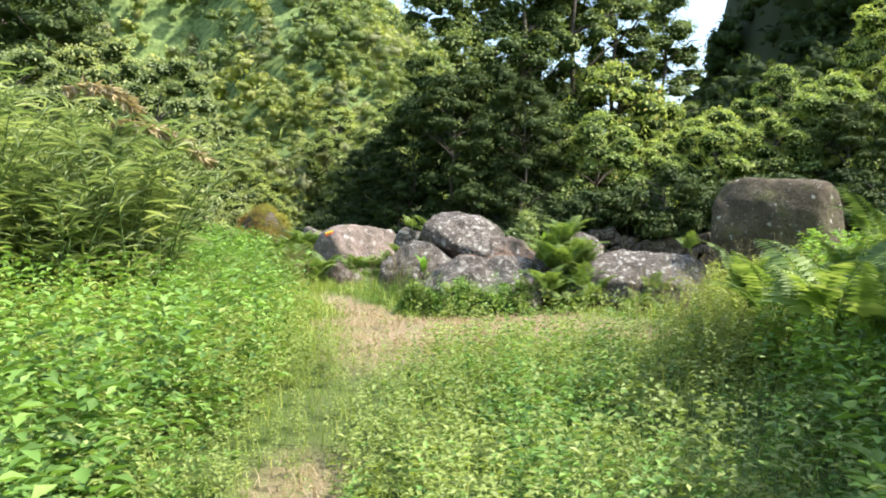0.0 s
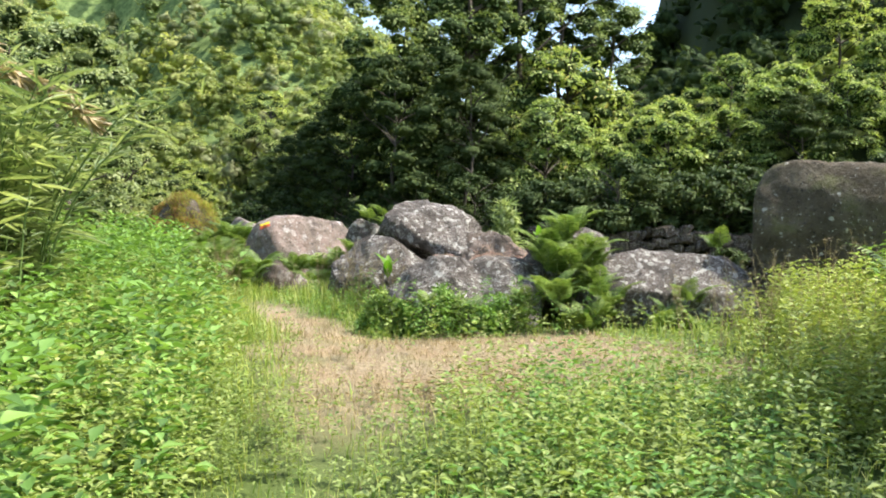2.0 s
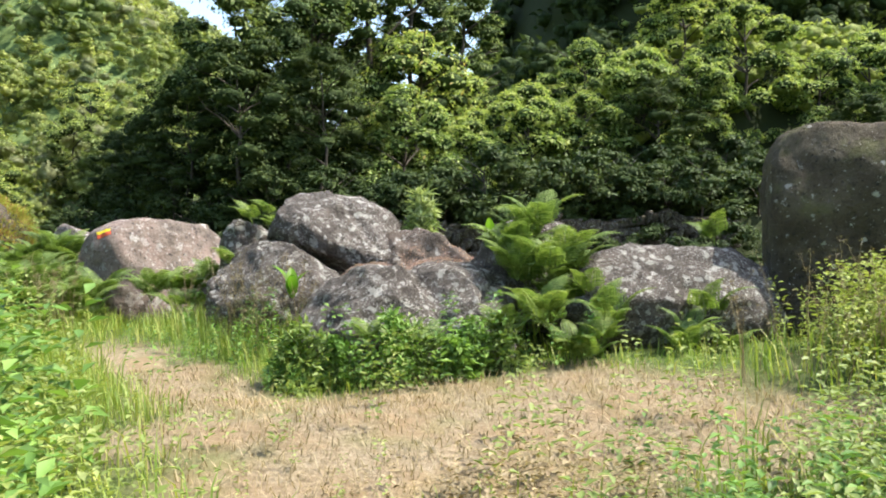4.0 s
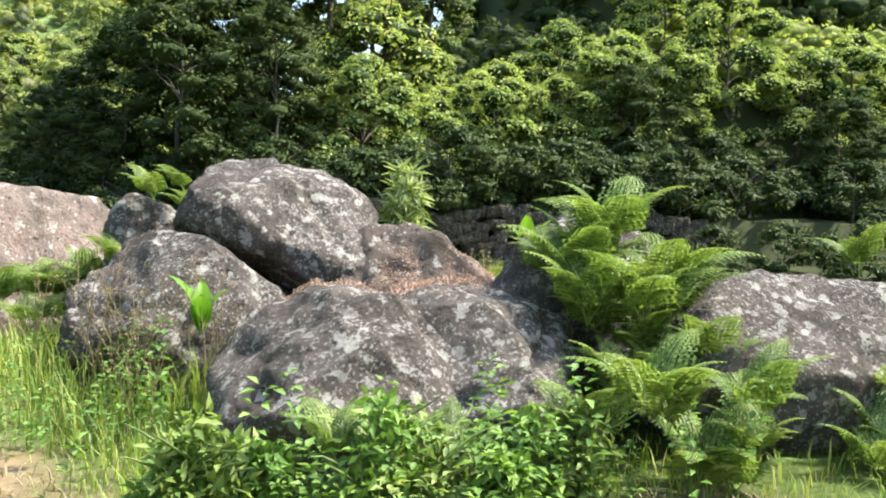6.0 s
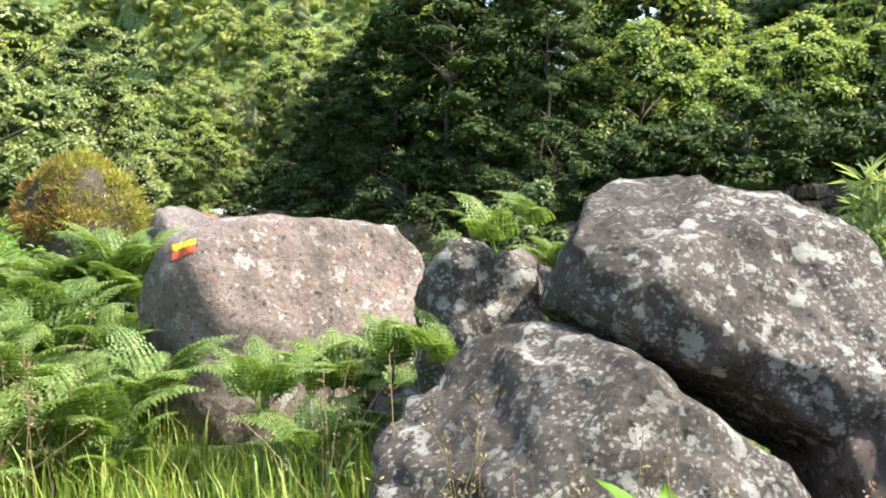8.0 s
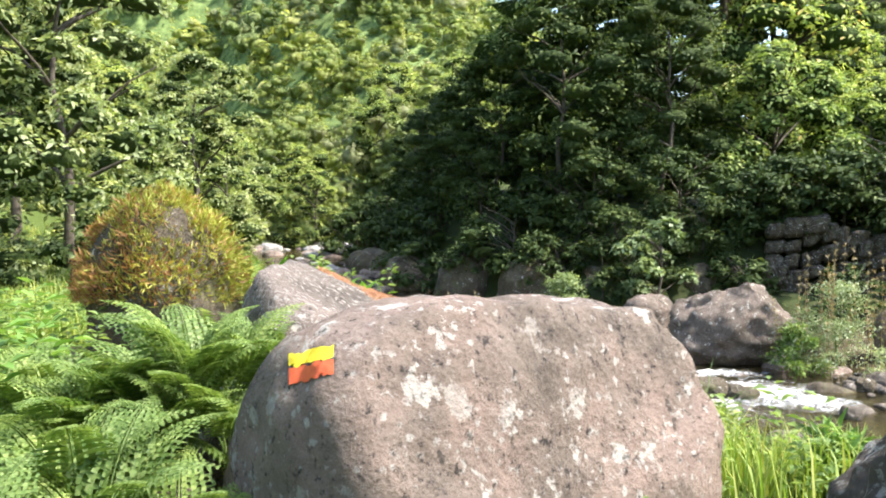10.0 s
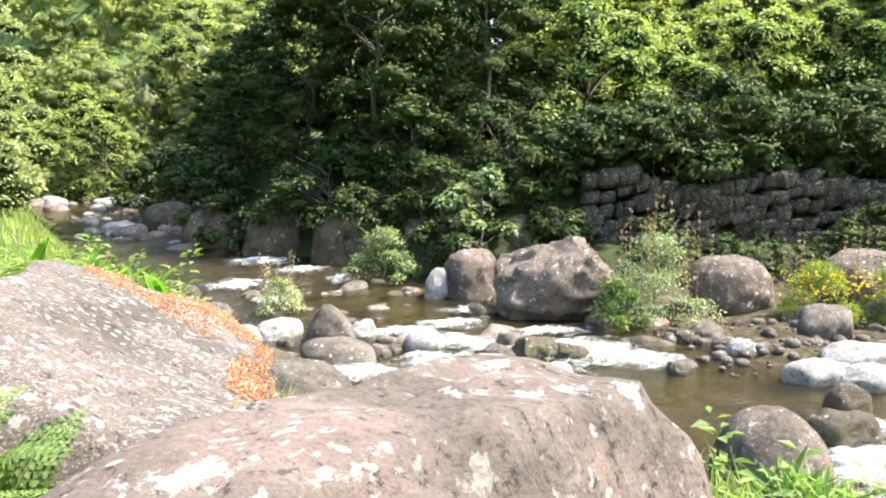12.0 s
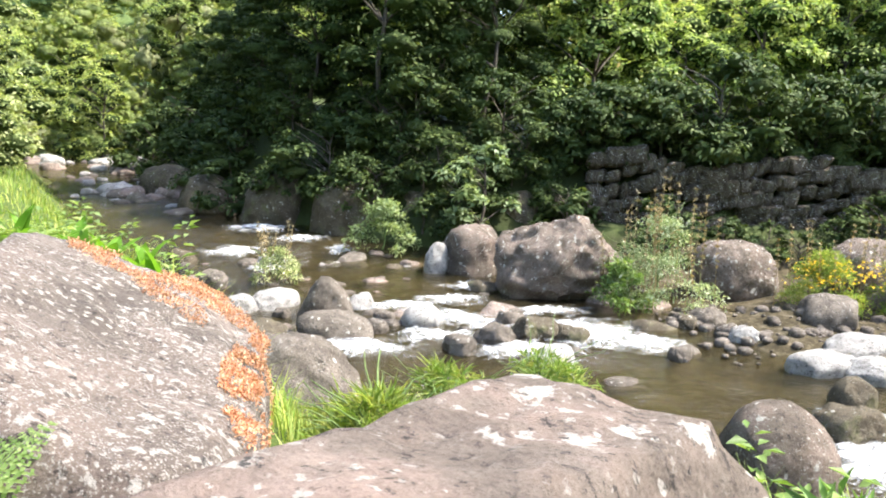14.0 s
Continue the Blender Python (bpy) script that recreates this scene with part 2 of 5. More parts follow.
def ground_material():
    m, nt, p, _ = nodes_of("ground_cover")
    at = nt.nodes.new("ShaderNodeAttribute")
    at.attribute_name = "cover"
    sep = nt.nodes.new("ShaderNodeSeparateColor")
    nt.links.new(at.outputs["Color"], sep.inputs[0])
    fine = add_noise(nt, 26, 6, 0.75)
    mid = add_noise(nt, 2.5, 5, 0.65)
    grass = ramp(nt, fine, [(0.3, (0.04, 0.065, 0.015)), (0.7, (0.11, 0.15, 0.04))])
    straw = ramp(nt, fine, [(0.28, (0.11, 0.085, 0.05)), (0.5, (0.26, 0.205, 0.13)), (0.75, (0.42, 0.35, 0.24))])
    straw = mix(nt, ramp(nt, mid, [(0.42, grey(0)), (0.62, grey(0.7))]), straw, (0.26, 0.18, 0.10))
    straw = mix(nt, ramp(nt, add_noise(nt, 1.3, 6, 0.7), [(0.5, grey(0)), (0.7, grey(0.7))]), straw, (0.15, 0.15, 0.05))
    gravel = ramp(nt, add_noise(nt, 4, 8, 0.75), [(0.35, (0.025, 0.02, 0.012)), (0.5, (0.06, 0.048, 0.026)), (0.68, (0.16, 0.135, 0.095))])
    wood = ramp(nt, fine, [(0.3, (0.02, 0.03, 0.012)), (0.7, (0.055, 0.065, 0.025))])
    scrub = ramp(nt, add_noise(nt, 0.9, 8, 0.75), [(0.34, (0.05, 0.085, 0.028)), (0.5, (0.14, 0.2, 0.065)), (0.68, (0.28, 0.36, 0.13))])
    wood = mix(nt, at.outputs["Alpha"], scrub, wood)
    col = mix(nt, sep.outputs[0], grass, straw)
    col = mix(nt, sep.outputs[1], col, gravel)
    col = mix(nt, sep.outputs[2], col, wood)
    nt.links.new(col, p.inputs["Base Color"])
    p.inputs["Roughness"].default_value = 0.95
    p.inputs["Specular IOR Level"].default_value = 0.15
    n1 = bump(nt, mid, 0.5, 0.05)
    nt.links.new(bump(nt, fine, 0.8, 0.02, n1), p.inputs["Normal"])
    return m


def water_material():
    m, nt, p, _ = nodes_of("river_water")
    p.inputs["Base Color"].default_value = (0.17, 0.145, 0.075, 1)
    p.inputs["Roughness"].default_value = 0.04
    p.inputs["IOR"].default_value = 1.33
    p.inputs["Transmission Weight"].default_value = 0.9
    n1 = bump(nt, add_noise(nt, 2.2, 4, 0.6, dist=1.0), 0.6, 0.12)
    nt.links.new(bump(nt, add_noise(nt, 11, 5, 0.6), 0.45, 0.03, n1), p.inputs["Normal"])
    return m


def foam_material():
    m, nt, p, out = nodes_of("white_water")
    p.inputs["Base Color"].default_value = (0.85, 0.87, 0.88, 1)
    p.inputs["Roughness"].default_value = 0.6
    f = add_noise(nt, 6, 10, 0.72, dist=1.2)
    nt.links.new(bump(nt, f, 0.8, 0.05), p.inputs["Normal"])
    tp = nt.nodes.new("ShaderNodeBsdfTransparent")
    ms = nt.nodes.new("ShaderNodeMixShader")
    at = nt.nodes.new("ShaderNodeAttribute")
    at.attribute_name = "fade"
    ad = nt.nodes.new("ShaderNodeMath")
    ad.operation = "MULTIPLY_ADD"
    nt.links.new(at.outputs["Fac"], ad.inputs[0])
    ad.inputs[1].default_value = 0.4
    nt.links.new(f, ad.inputs[2])
    nt.links.new(ramp(nt, ad.outputs[0], [(0.58, grey(0)), (0.78, grey(0.4)), (1.0, grey(0.85))]), ms.inputs[0])
    nt.links.new(tp.outputs[0], ms.inputs[1])
    nt.links.new(p.outputs[0], ms.inputs[2])
    nt.links.new(ms.outputs[0], out.inputs[0])
    return m


M_GROUND, M_WATER, M_FOAM = ground_material(), water_material(), foam_material()


# ---- mesh helpers ----
def mesh_np(name, verts, tris, mat, smooth=False):
    me = bpy.data.meshes.new(name)
    verts = np.asarray(verts, dtype=np.float32)
    tris = np.asarray(tris, dtype=np.int32)
    me.vertices.add(len(verts))
    me.vertices.foreach_set("co", verts.ravel())
    me.loops.add(tris.size)
    me.loops.foreach_set("vertex_index", tris.ravel())
    me.polygons.add(len(tris))
    me.polygons.foreach_set("loop_start", np.arange(0, tris.size, 3, dtype=np.int32))
    if smooth:
        me.polygons.foreach_set("use_smooth", np.ones(len(tris), dtype=bool))
    me.update(calc_edges=True)
    me.materials.append(mat)
    return me


def part(name, me, parent, label=""):
    ob = new(name, me)
    ob.parent = parent
    if label:
        ob["label"] = label
    return ob


def unit(v):
    return v / np.maximum(np.linalg.norm(v, axis=1, keepdims=True), 1e-6)


def leaves_geo(base, axis, normal, length, width, fold=0.25):
    """Folded diamond leaves: base points, axes, normals -> vertices, triangles."""
    n = len(base)
    axis = unit(axis)
    side = unit(np.cross(axis, normal))
    nor = np.cross(side, axis)
    length = np.broadcast_to(np.asarray(length, dtype=float), (n,))[:, None]
    width = np.broadcast_to(np.asarray(width, dtype=float), (n,))[:, None]
    mid = base + axis * length * 0.45
    v = np.empty((n, 4, 3))
    v[:, 0] = base
    v[:, 1] = mid + side * width * 0.5 + nor * width * fold
    v[:, 2] = base + axis * length - nor * length * 0.12
    v[:, 3] = mid - side * width * 0.5 + nor * width * fold
    i = np.arange(n)[:, None] * 4
    t = np.concatenate([i + [0, 1, 2], i + [0, 2, 3]], axis=1).reshape(-1, 3)
    return v.reshape(-1, 3), t


def blades_geo(base, lean, height, width):
    """Two-segment grass blades that bend over."""
    n = len(base)
    height = np.asarray(height)[:, None]
    width = np.broadcast_to(np.asarray(width, dtype=float), (n,))[:, None]
    up = np.array([[0, 0, 1.0]])
    side = unit(np.cross(lean + up * 0.01, up + lean * 0.01) + 1e-4)
    v = np.empty((n, 5, 3))
    v[:, 0] = base - side * width / 2
    v[:, 1] = base + side * width / 2
    m = base + up * height * 0.6 + lean * height * 0.22
    v[:, 2] = m - side * width * 0.35
    v[:, 3] = m + side * width * 0.35
    v[:, 4] = base + up * height * 0.92 + lean * height * 0.75
    i = np.arange(n)[:, None] * 5
    t = np.concatenate([i + [0, 1, 3], i + [0, 3, 2], i + [2, 3, 4]], axis=1).reshape(-1, 3)
    return v.reshape(-1, 3), t


def join_geo(pieces):
    vs, ts, k = [], [], 0
    for v, t in pieces:
        vs.append(v)
        ts.append(np.asarray(t) + k)
        k += len(v)
    return np.concatenate(vs), np.concatenate(ts)


def tube_geo(points, radii, sides=6):
    pts = np.asarray(points, dtype=float)
    n = len(pts)
    d = np.gradient(pts, axis=0)
    d = unit(d)
    ref = np.array([0.31, 0.17, 0.93]) if abs(d[0][2]) < 0.9 else np.array([0.9, 0.3, 0.1])
    a = unit(np.cross(d, ref[None, :]))
    b = np.cross(d, a)
    ang = np.linspace(0, 2 * np.pi, sides, endpoint=False)
    ring = a[:, None, :] * np.cos(ang)[None, :, None] + b[:, None, :] * np.sin(ang)[None, :, None]
    v = (pts[:, None, :] + ring * np.asarray(radii)[:, None, None]).reshape(-1, 3)
    t = []
    for i in range(n - 1):
        for j in range(sides):
            p, q = i * sides + j, i * sides + (j + 1) % sides
            t += [(p, q, q + sides), (p, q + sides, p + sides)]
    return v, np.array(t)


# ---- the lie of the land ----
NEAR_X, NEAR_Y = [-40, -13, -6.5, -4, -1.8, 1, 5, 12, 30, 60], [90, 52, 35, 27, 23.0, 20.8, 19.2, 16.5, 10, 0]
FAR_X, FAR_Y = [-40, -10, -3, 2, 8, 14, 30, 60], [100, 60, 40, 35.8, 35.2, 34.3, 28, 16]
WALL_X, WALL_Y = [5.5, 9, 13, 22], [37.6, 36.6, 36.4, 34.5]


def smooth(a, b, v):
    t = np.clip((v - a) / (b - a), 0, 1)
    return t * t * (3 - 2 * t)


def waves(x, y, s, seed=0.0):
    return (np.sin(x * 1.7 / s + 1.3 * np.sin(y * 1.1 / s + seed)) * np.cos(y * 1.9 / s + 1.1 * np.sin(x * 0.9 / s + seed * 2)))


def water_z(x, y):
    return -2.1 + 0.055 * np.clip(y - 32, 0, 60)


def height(x, y):
    x, y = np.asarray(x, dtype=float), np.asarray(y, dtype=float)
    h = np.interp(y, [-10, 0, 5, 8.5, 10, 14, 17], [-0.45, -0.36, -0.28, -0.17, -0.05, 0.02, 0.0])
    h = h + 0.5 * smooth(1.6, 5.0, x) * smooth(12, 9, y) + 0.35 * smooth(-2.2, -6.0, x) * smooth(20.5, 17.5, y)
    h = h + 0.04 * waves(x, y, 1.1) + 0.02 * waves(x, y, 0.4, 2.0)
    h = h + 0.55 * np.exp(-((x + 3.7) ** 2 / 2.2 + (y - 20) ** 2 / 1.8))
    yn, yf = np.interp(x, NEAR_X, NEAR_Y), np.interp(x, FAR_X, FAR_Y)
    bank = np.interp(x, [-8, -3, 0, 4], [7.0, 5.0, 5.0, 5.5])
    bed = water_z(x, y) - 0.45 + 0.12 * waves(x, y, 0.9, 1.0) + 0.55 * smooth(4.6, 6.4, x) * smooth(26.2, 28.4, y + 0.25 * (x - 6))
    k = smooth(yn - bank, yn + 0.4, y)
    h = h * (1 - k) + bed * k
    # far bank: a terrace behind the dry stone wall, a rough slope upstream of it
    wy = np.interp(x, WALL_X, WALL_Y)
    slope = smooth(yf - 0.4, yf + 4.5, y) * 3.6
    step = smooth(yf - 0.4, yf + 0.8, y) * 0.8 + smooth(wy + 0.1, wy + 0.45, y) * 1.75
    wk = smooth(3.5, 6.0, x)
    rise = slope * (1 - wk) + step * wk
    rise = np.where(y > yf - 0.5, rise, 0)
    h = h + rise
    # valley sides
    left = 0.74 * (-x + 0.37 * (np.minimum(y, 185) - 45) - 9) * smooth(20, 60, y - 0.6 * x) * smooth(275, 195, y)
    left = np.clip(left, 0, 130) * np.where(y < yn, smooth(1, 45, yn - y), smooth(0, 45, y - yf))
    right = np.clip(0.75 * (x - 0.12 * (y - 40) - 12), 0, 9) * smooth(38, 46, y)
    right = right + (62 + 6 * waves(x, y, 9.0)) * smooth(31, 50, x - 0.05 * (y - 90)) * smooth(72, 104, y + 3 * waves(x, y, 5.0)) * smooth(165, 122, y)
    side = np.clip(0.6 * (x - 60), 0, 120) * smooth(60, 30, y)
    back = np.clip(0.45 * (-y - 40), 0, 60)
    h = h + left + np.maximum(right, side) + back
    return h


def path_cover(x, y):
    """How bare the trodden, straw-covered ground is, 0 to 1."""
    cx = np.interp(y, [-4, 0, 2, 5, 7, 8.6], [-0.6, -0.5, -0.5, -0.65, -0.55, -0.3])
    w = np.interp(y, [-4, 0, 3, 5, 7, 9], [0.16, 0.18, 0.2, 0.24, 0.4, 0.8])
    rag = 0.25 * waves(x, y, 0.45, 4.0) + 0.12 * waves(x, y, 0.17, 1.0)
    a = smooth(1.25, 0.7, np.abs(x - cx) / w + rag) * smooth(10.8, 9.6, y)
    b = smooth(1.25, 0.6, ((x - 0.6) / 2.15) ** 2 + ((y - 9.6) / 1.2) ** 2 + 1.5 * rag + 0.3 * waves(x, y, 0.7, 2.5))
    d = smooth(1.3, 0.6, np.abs(x - np.interp(y, [10, 11.5, 13.5], [-0.7, -1.2, -2.2])) / 0.45 + rag) * smooth(9.5, 10.2, y) * smooth(14, 12.5, y)
    b = np.maximum(b, d)
    c = smooth(1.4, 0.6, np.abs(x + 4.9 - 0.1 * (y - 16)) / 0.5) * smooth(12, 14, y) * smooth(22, 19, y)
    a = a * np.interp(y, [0, 3.6, 4.2, 4.7, 5.2, 7.0, 8.0], [0.05, 0.1, 0.9, 0.6, 0.04, 0.06, 0.7])
    return np.clip(np.maximum(np.maximum(a, b), 0.8 * c), 0, 1)


def make_ground():
    xs = np.unique(np.concatenate([np.linspace(-700, -140, 16), np.linspace(-140, -14, 70), np.linspace(-14, 18, 115), np.linspace(18, 110, 56), np.linspace(110, 700, 16)]))
    ys = np.unique(np.concatenate([np.linspace(-500, -20, 22), np.linspace(-20, -3, 18), np.linspace(-3, 42, 160), np.linspace(42, 210, 108), np.linspace(210, 900, 20)]))
    X, Y = np.meshgrid(xs, ys)
    Z = height(X, Y)
    v = np.stack([X, Y, Z], axis=-1).reshape(-1, 3)
    nx, ny = len(xs), len(ys)
    i = (np.arange(ny - 1)[:, None] * nx + np.arange(nx - 1)[None, :]).reshape(-1, 1)
    t = np.concatenate([i + [0, 1, nx + 1], i + [0, nx + 1, nx]], axis=1).reshape(-1, 3)
    me = mesh_np("ground", v, t, M_GROUND, True)
    col = np.ones((len(v), 4), dtype=np.float32)
    x, y = v[:, 0], v[:, 1]
    yn, yf = np.interp(x, NEAR_X, NEAR_Y), np.interp(x, FAR_X, FAR_Y)
    col[:, 0] = path_cover(x, y)
    col[:, 1] = smooth(yn - 1.8, yn - 0.3, y) * smooth(yf + 1.0, yf, y)
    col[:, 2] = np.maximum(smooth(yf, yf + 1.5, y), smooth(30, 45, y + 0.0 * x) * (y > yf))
    # Alpha keeps the dark floor, which also paints shade on the steep hill.
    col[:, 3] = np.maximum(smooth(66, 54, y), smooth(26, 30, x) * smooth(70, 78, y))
    a = me.color_attributes.new("cover", "FLOAT_COLOR", "POINT")
    a.data.foreach_set("color", col.ravel())
    return tagged(new("ground", me), "grassy riverside ground with a trodden straw path", "ground", kind="structure")


make_ground()


def make_water():
    xs, ys = np.linspace(-30, 50, 161), np.linspace(8, 80, 145)
    X, Y = np.meshgrid(xs, ys)
    Z = water_z(X, Y) + 0.025 * waves(X, Y, 0.5, 3.0)
    v = np.stack([X, Y, Z], axis=-1).reshape(-1, 3)
    nx, ny = len(xs), len(ys)
    i = (np.arange(ny - 1)[:, None] * nx + np.arange(nx - 1)[None, :]).reshape(-1, 1)
    t = np.concatenate([i + [0, 1, nx + 1], i + [0, nx + 1, nx]], axis=1).reshape(-1, 3)
    keep = (Y > np.interp(X, NEAR_X, NEAR_Y) - 2.5) & (Y < np.interp(X, FAR_X, FAR_Y) + 2.0)
    keep = keep.reshape(-1)
    t = t[keep[t].all(axis=1)]
    used = np.unique(t)
    remap = np.full(len(v), -1)
    remap[used] = np.arange(len(used))
    ob = new("water", mesh_np("water", v[used], remap[t], M_WATER, True))
    ob.visible_shadow = False
    return tagged(ob, "clear brown shallow river water with ripples", "river", kind="structure")


make_water()


# ---- boulders ----
def boulder_mesh(name, size, seed, mat, power=2.6, rough=0.10, cuts=(), detail=5, lump=1.1, facets=9, creases=()):
    """A rounded block of the given size, broken by flat cuts and worn by noise."""
    bm = bmesh.new()
    bmesh.ops.create_icosphere(bm, subdivisions=detail, radius=1)
    off = Vector((seed * 7.31, seed * 3.17, seed * 1.73))
    hx, hy, hz = size[0] / 2, size[1] / 2, size[2] / 2
    mean = (hx * hy * hz) ** (1 / 3)
    fr = random.Random(seed)
    worn = []
    for i in range(facets):
        n = Vector((fr.gauss(0, 1), fr.gauss(0, 1), fr.gauss(0.2, 1))).normalized()
        sup = (abs(n.x) ** (power / (power - 1)) + abs(n.y) ** (power / (power - 1)) + abs(n.z) ** (power / (power - 1))) ** ((power - 1) / power)
        worn.append((n, sup * fr.uniform(0.80, 0.95)))
    for v in bm.verts:
        d = v.co.copy()
        r = (abs(d.x) ** power + abs(d.y) ** power + abs(d.z) ** power) ** (-1 / power)
        p = d * r
        for nx, ny, nz, dist in cuts:
            n = Vector((nx, ny, nz)).normalized()
            over = p.dot(n) - dist
            if over > 0:
                p -= n * over * 0.88
        for n, dist in worn:
            over = p.dot(n) - dist
            if over > 0:
                p -= n * over * 0.85
        q = Vector((p.x * hx, p.y * hy, p.z * hz))
        s = q / (mean * lump) + off
        a = noise.noise(s) * 1.2 + noise.noise(s * 2.3) * 0.5
        b = noise.noise(s * 5.5) * 0.30 + noise.noise(s * 12) * 0.16 - abs(noise.noise(s * 3.4)) * 0.45
        c = noise.noise(s * 26) * 0.09 if detail > 4 else 0
        q += d * mean * rough * (a + 1.5 * b + c)
        for nx, ny, nz, dist, width, depth in creases:
            off_line = p.dot(Vector((nx, ny, nz)).normalized()) - dist + 0.06 * noise.noise(s * 2.0)
            q -= d * depth * math.exp(-(off_line / width) ** 2)
        v.co = q
    for f in bm.faces:
        f.smooth = True
    me = bpy.data.meshes.new(name)
    bm.to_mesh(me)
    bm.free()
    me.materials.append(mat)
    return me


def boulder(x, y, z, size, label, seed, mat=None, turn=0, tilt=(0, 0), **kw):
    me = boulder_mesh("boulder", size, seed, mat or M_ROCK, **kw)
    ob = new("boulder", me)
    ob.matrix_world = pose(x, y, z, tilt[0], tilt[1], turn)
    return tagged(ob, label, "boulder", group="boulders beside the path")


b_flat = boulder(-1.61, 15.795, 0.395, (1.82, 1.0, 1.48), "large flat-faced brown boulder with a painted trail mark", 3, M_ROCK_FLAT,
                 turn=42, tilt=(0, 3), power=4.5, rough=0.06, facets=2, cuts=[(0, -0.86, 0.5, 0.94), (-0.15, 0.8, 0.58, 0.79), (1, 0, 0.45, 0.94)])
b_top = boulder(0.31, 13.85, 0.87, (1.5, 1.25, 0.9), "rounded grey boulder with lichen, perched on the others", 5,
                turn=-5, tilt=(8, 20), power=2.6, rough=0.10, facets=4, cuts=[(0.9, -0.2, 0.45, 0.84), (-0.55, -0.2, 0.85, 0.80), (0.1, -0.75, 0.75, 0.78), (-0.2, -0.5, -0.8, 0.72)], creases=[(0.7, 0.2, 0.5, 0.35, 0.05, 0.03)])
b_low = boulder(-0.3, 13.35, 0.30, (1.5, 1.3, 1.15), "dark grey boulder crusted with white lichen", 8,
                turn=12, tilt=(0, 12), power=2.6, rough=0.12, cuts=[(0.6, -0.1, 0.8, 0.66), (-0.8, -0.3, 0.6, 0.78), (0, -1, 0.4, 0.85)])
b_front = boulder(0.65, 12.0, 0.20, (1.85, 1.5, 1.05), "broad grey boulder with lichen and stonecrop on top", 11,
                  turn=-4, power=3.6, rough=0.10, cuts=[(-0.1, -0.9, 0.6, 0.86), (0.75, -0.5, 0.3, 0.95), (-0.8, -0.3, 0.5, 0.9)], creases=[(1, 0.12, 0.1, 0.05, 0.11, 0.09), (0.5, 0.2, -0.8, -0.25, 0.06, 0.04)])
b_mid = boulder(1.1, 13.4, 0.42, (1.3, 1.5, 1.05), "sloping brown slab grown with stonecrop", 14, M_ROCK_BROWN,
                turn=10, power=2.7, rough=0.15, cuts=[(-0.35, -0.9, 0.6, 0.5), (0.7, 0, 0.7, 0.62)])
b_fern = boulder(1.88, 12.6, 0.48, (1.12, 0.8, 1.12), "grey boulder half hidden by ferns", 17, turn=20, power=2.6)
b_right = boulder(2.85, 11.7, 0.28, (2.0, 1.2, 1.05), "long low grey boulder with lichen", 20,
                  turn=-6, power=2.6, rough=0.09, cuts=[(0.0, -0.6, 0.8, 0.75)])
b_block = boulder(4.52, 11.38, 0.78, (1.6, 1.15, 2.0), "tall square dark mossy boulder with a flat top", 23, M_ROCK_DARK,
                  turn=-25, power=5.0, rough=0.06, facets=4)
b_small = boulder(-0.6, 14.45, 0.62, (0.6, 0.6, 0.98), "small mossy grey boulder with ferns", 26, M_ROCK, turn=15, power=3.0, rough=0.13)
b_back = boulder(-2.55, 17.55, 0.24, (1.2, 2.7, 1.8), "large brown boulder speckled with pale lichen", 29, M_ROCK_SPECK,
                 turn=2, power=4.0, rough=0.06, facets=3, cuts=[(0.31, 0.1, 0.95, 0.72), (-0.6, -0.6, 0.4, 1.0)])
boulder(-2.75, 15.6, 0.22, (0.5, 0.45, 0.5), "small pinkish stone among ferns", 31, M_ROCK_FLAT, detail=4)
boulder(-3.3, 16.0, 0.18, (0.45, 0.4, 0.45), "small pinkish stone among ferns", 32, M_ROCK_FLAT, detail=4)
boulder(-0.95, 14.55, 0.2, (0.4, 0.34, 0.42), "small brown stone between the boulders", 33, M_ROCK_FLAT, detail=4)


def surface_patch(target, name, u0, u1, w0, w1, eye, mat, parent, label, wobble=0.006, seed=1):
    """A thin coat of paint laid on a boulder, seen square on along the line from eye."""
    deps = bpy.context.evaluated_depsgraph_get()
    inv = target.matrix_world.inverted()
    rng = random.Random(seed)
    nu, nw = 14, 8
    verts, ok = [], []
    for j in range(nw + 1):
        for i in range(nu + 1):
            a = i / nu
            b = j / nw
            jit = rng.uniform(-wobble, wobble)
            p = Vector(u0).lerp(Vector(u1), a) + Vector((0, 0, w0 + (w1 - w0) * b + (jit if j in (0, nw) else 0)))
            d = (p - Vector(eye)).normalized()
            hit, place, nor, _ = target.ray_cast(inv @ Vector(eye), inv.to_3x3() @ d)
            verts.append(place + nor * 0.004 if hit else inv @ p)
            ok.append(hit)
    tris = []
    for j in range(nw):
        for i in range(nu):
            q = j * (nu + 1) + i
            idx = (q, q + 1, q + nu + 2, q + nu + 1)
            if all(ok[k] for k in idx):
                tris += [(idx[0], idx[1], idx[2]), (idx[0], idx[2], idx[3])]
    me = mesh_np(name, np.array([tuple(v) for v in verts]), np.array(tris), mat, True)
    return part(name, me, parent, label)


bpy.context.view_layer.update()
surface_patch(b_flat, "yellow_stripe", (-2.165, 15.1, 1.0), (-2.04, 15.1, 1.02), 0.0, 0.038, (-1.73, 13.6, 1.44), M_PAINT_Y, b_flat, "yellow painted stripe", seed=2)
surface_patch(b_flat, "red_stripe", (-2.165, 15.1, 1.0), (-2.04, 15.1, 1.02), -0.05, -0.003, (-1.73, 13.6, 1.44), M_PAINT_R, b_flat, "red painted stripe", seed=3)


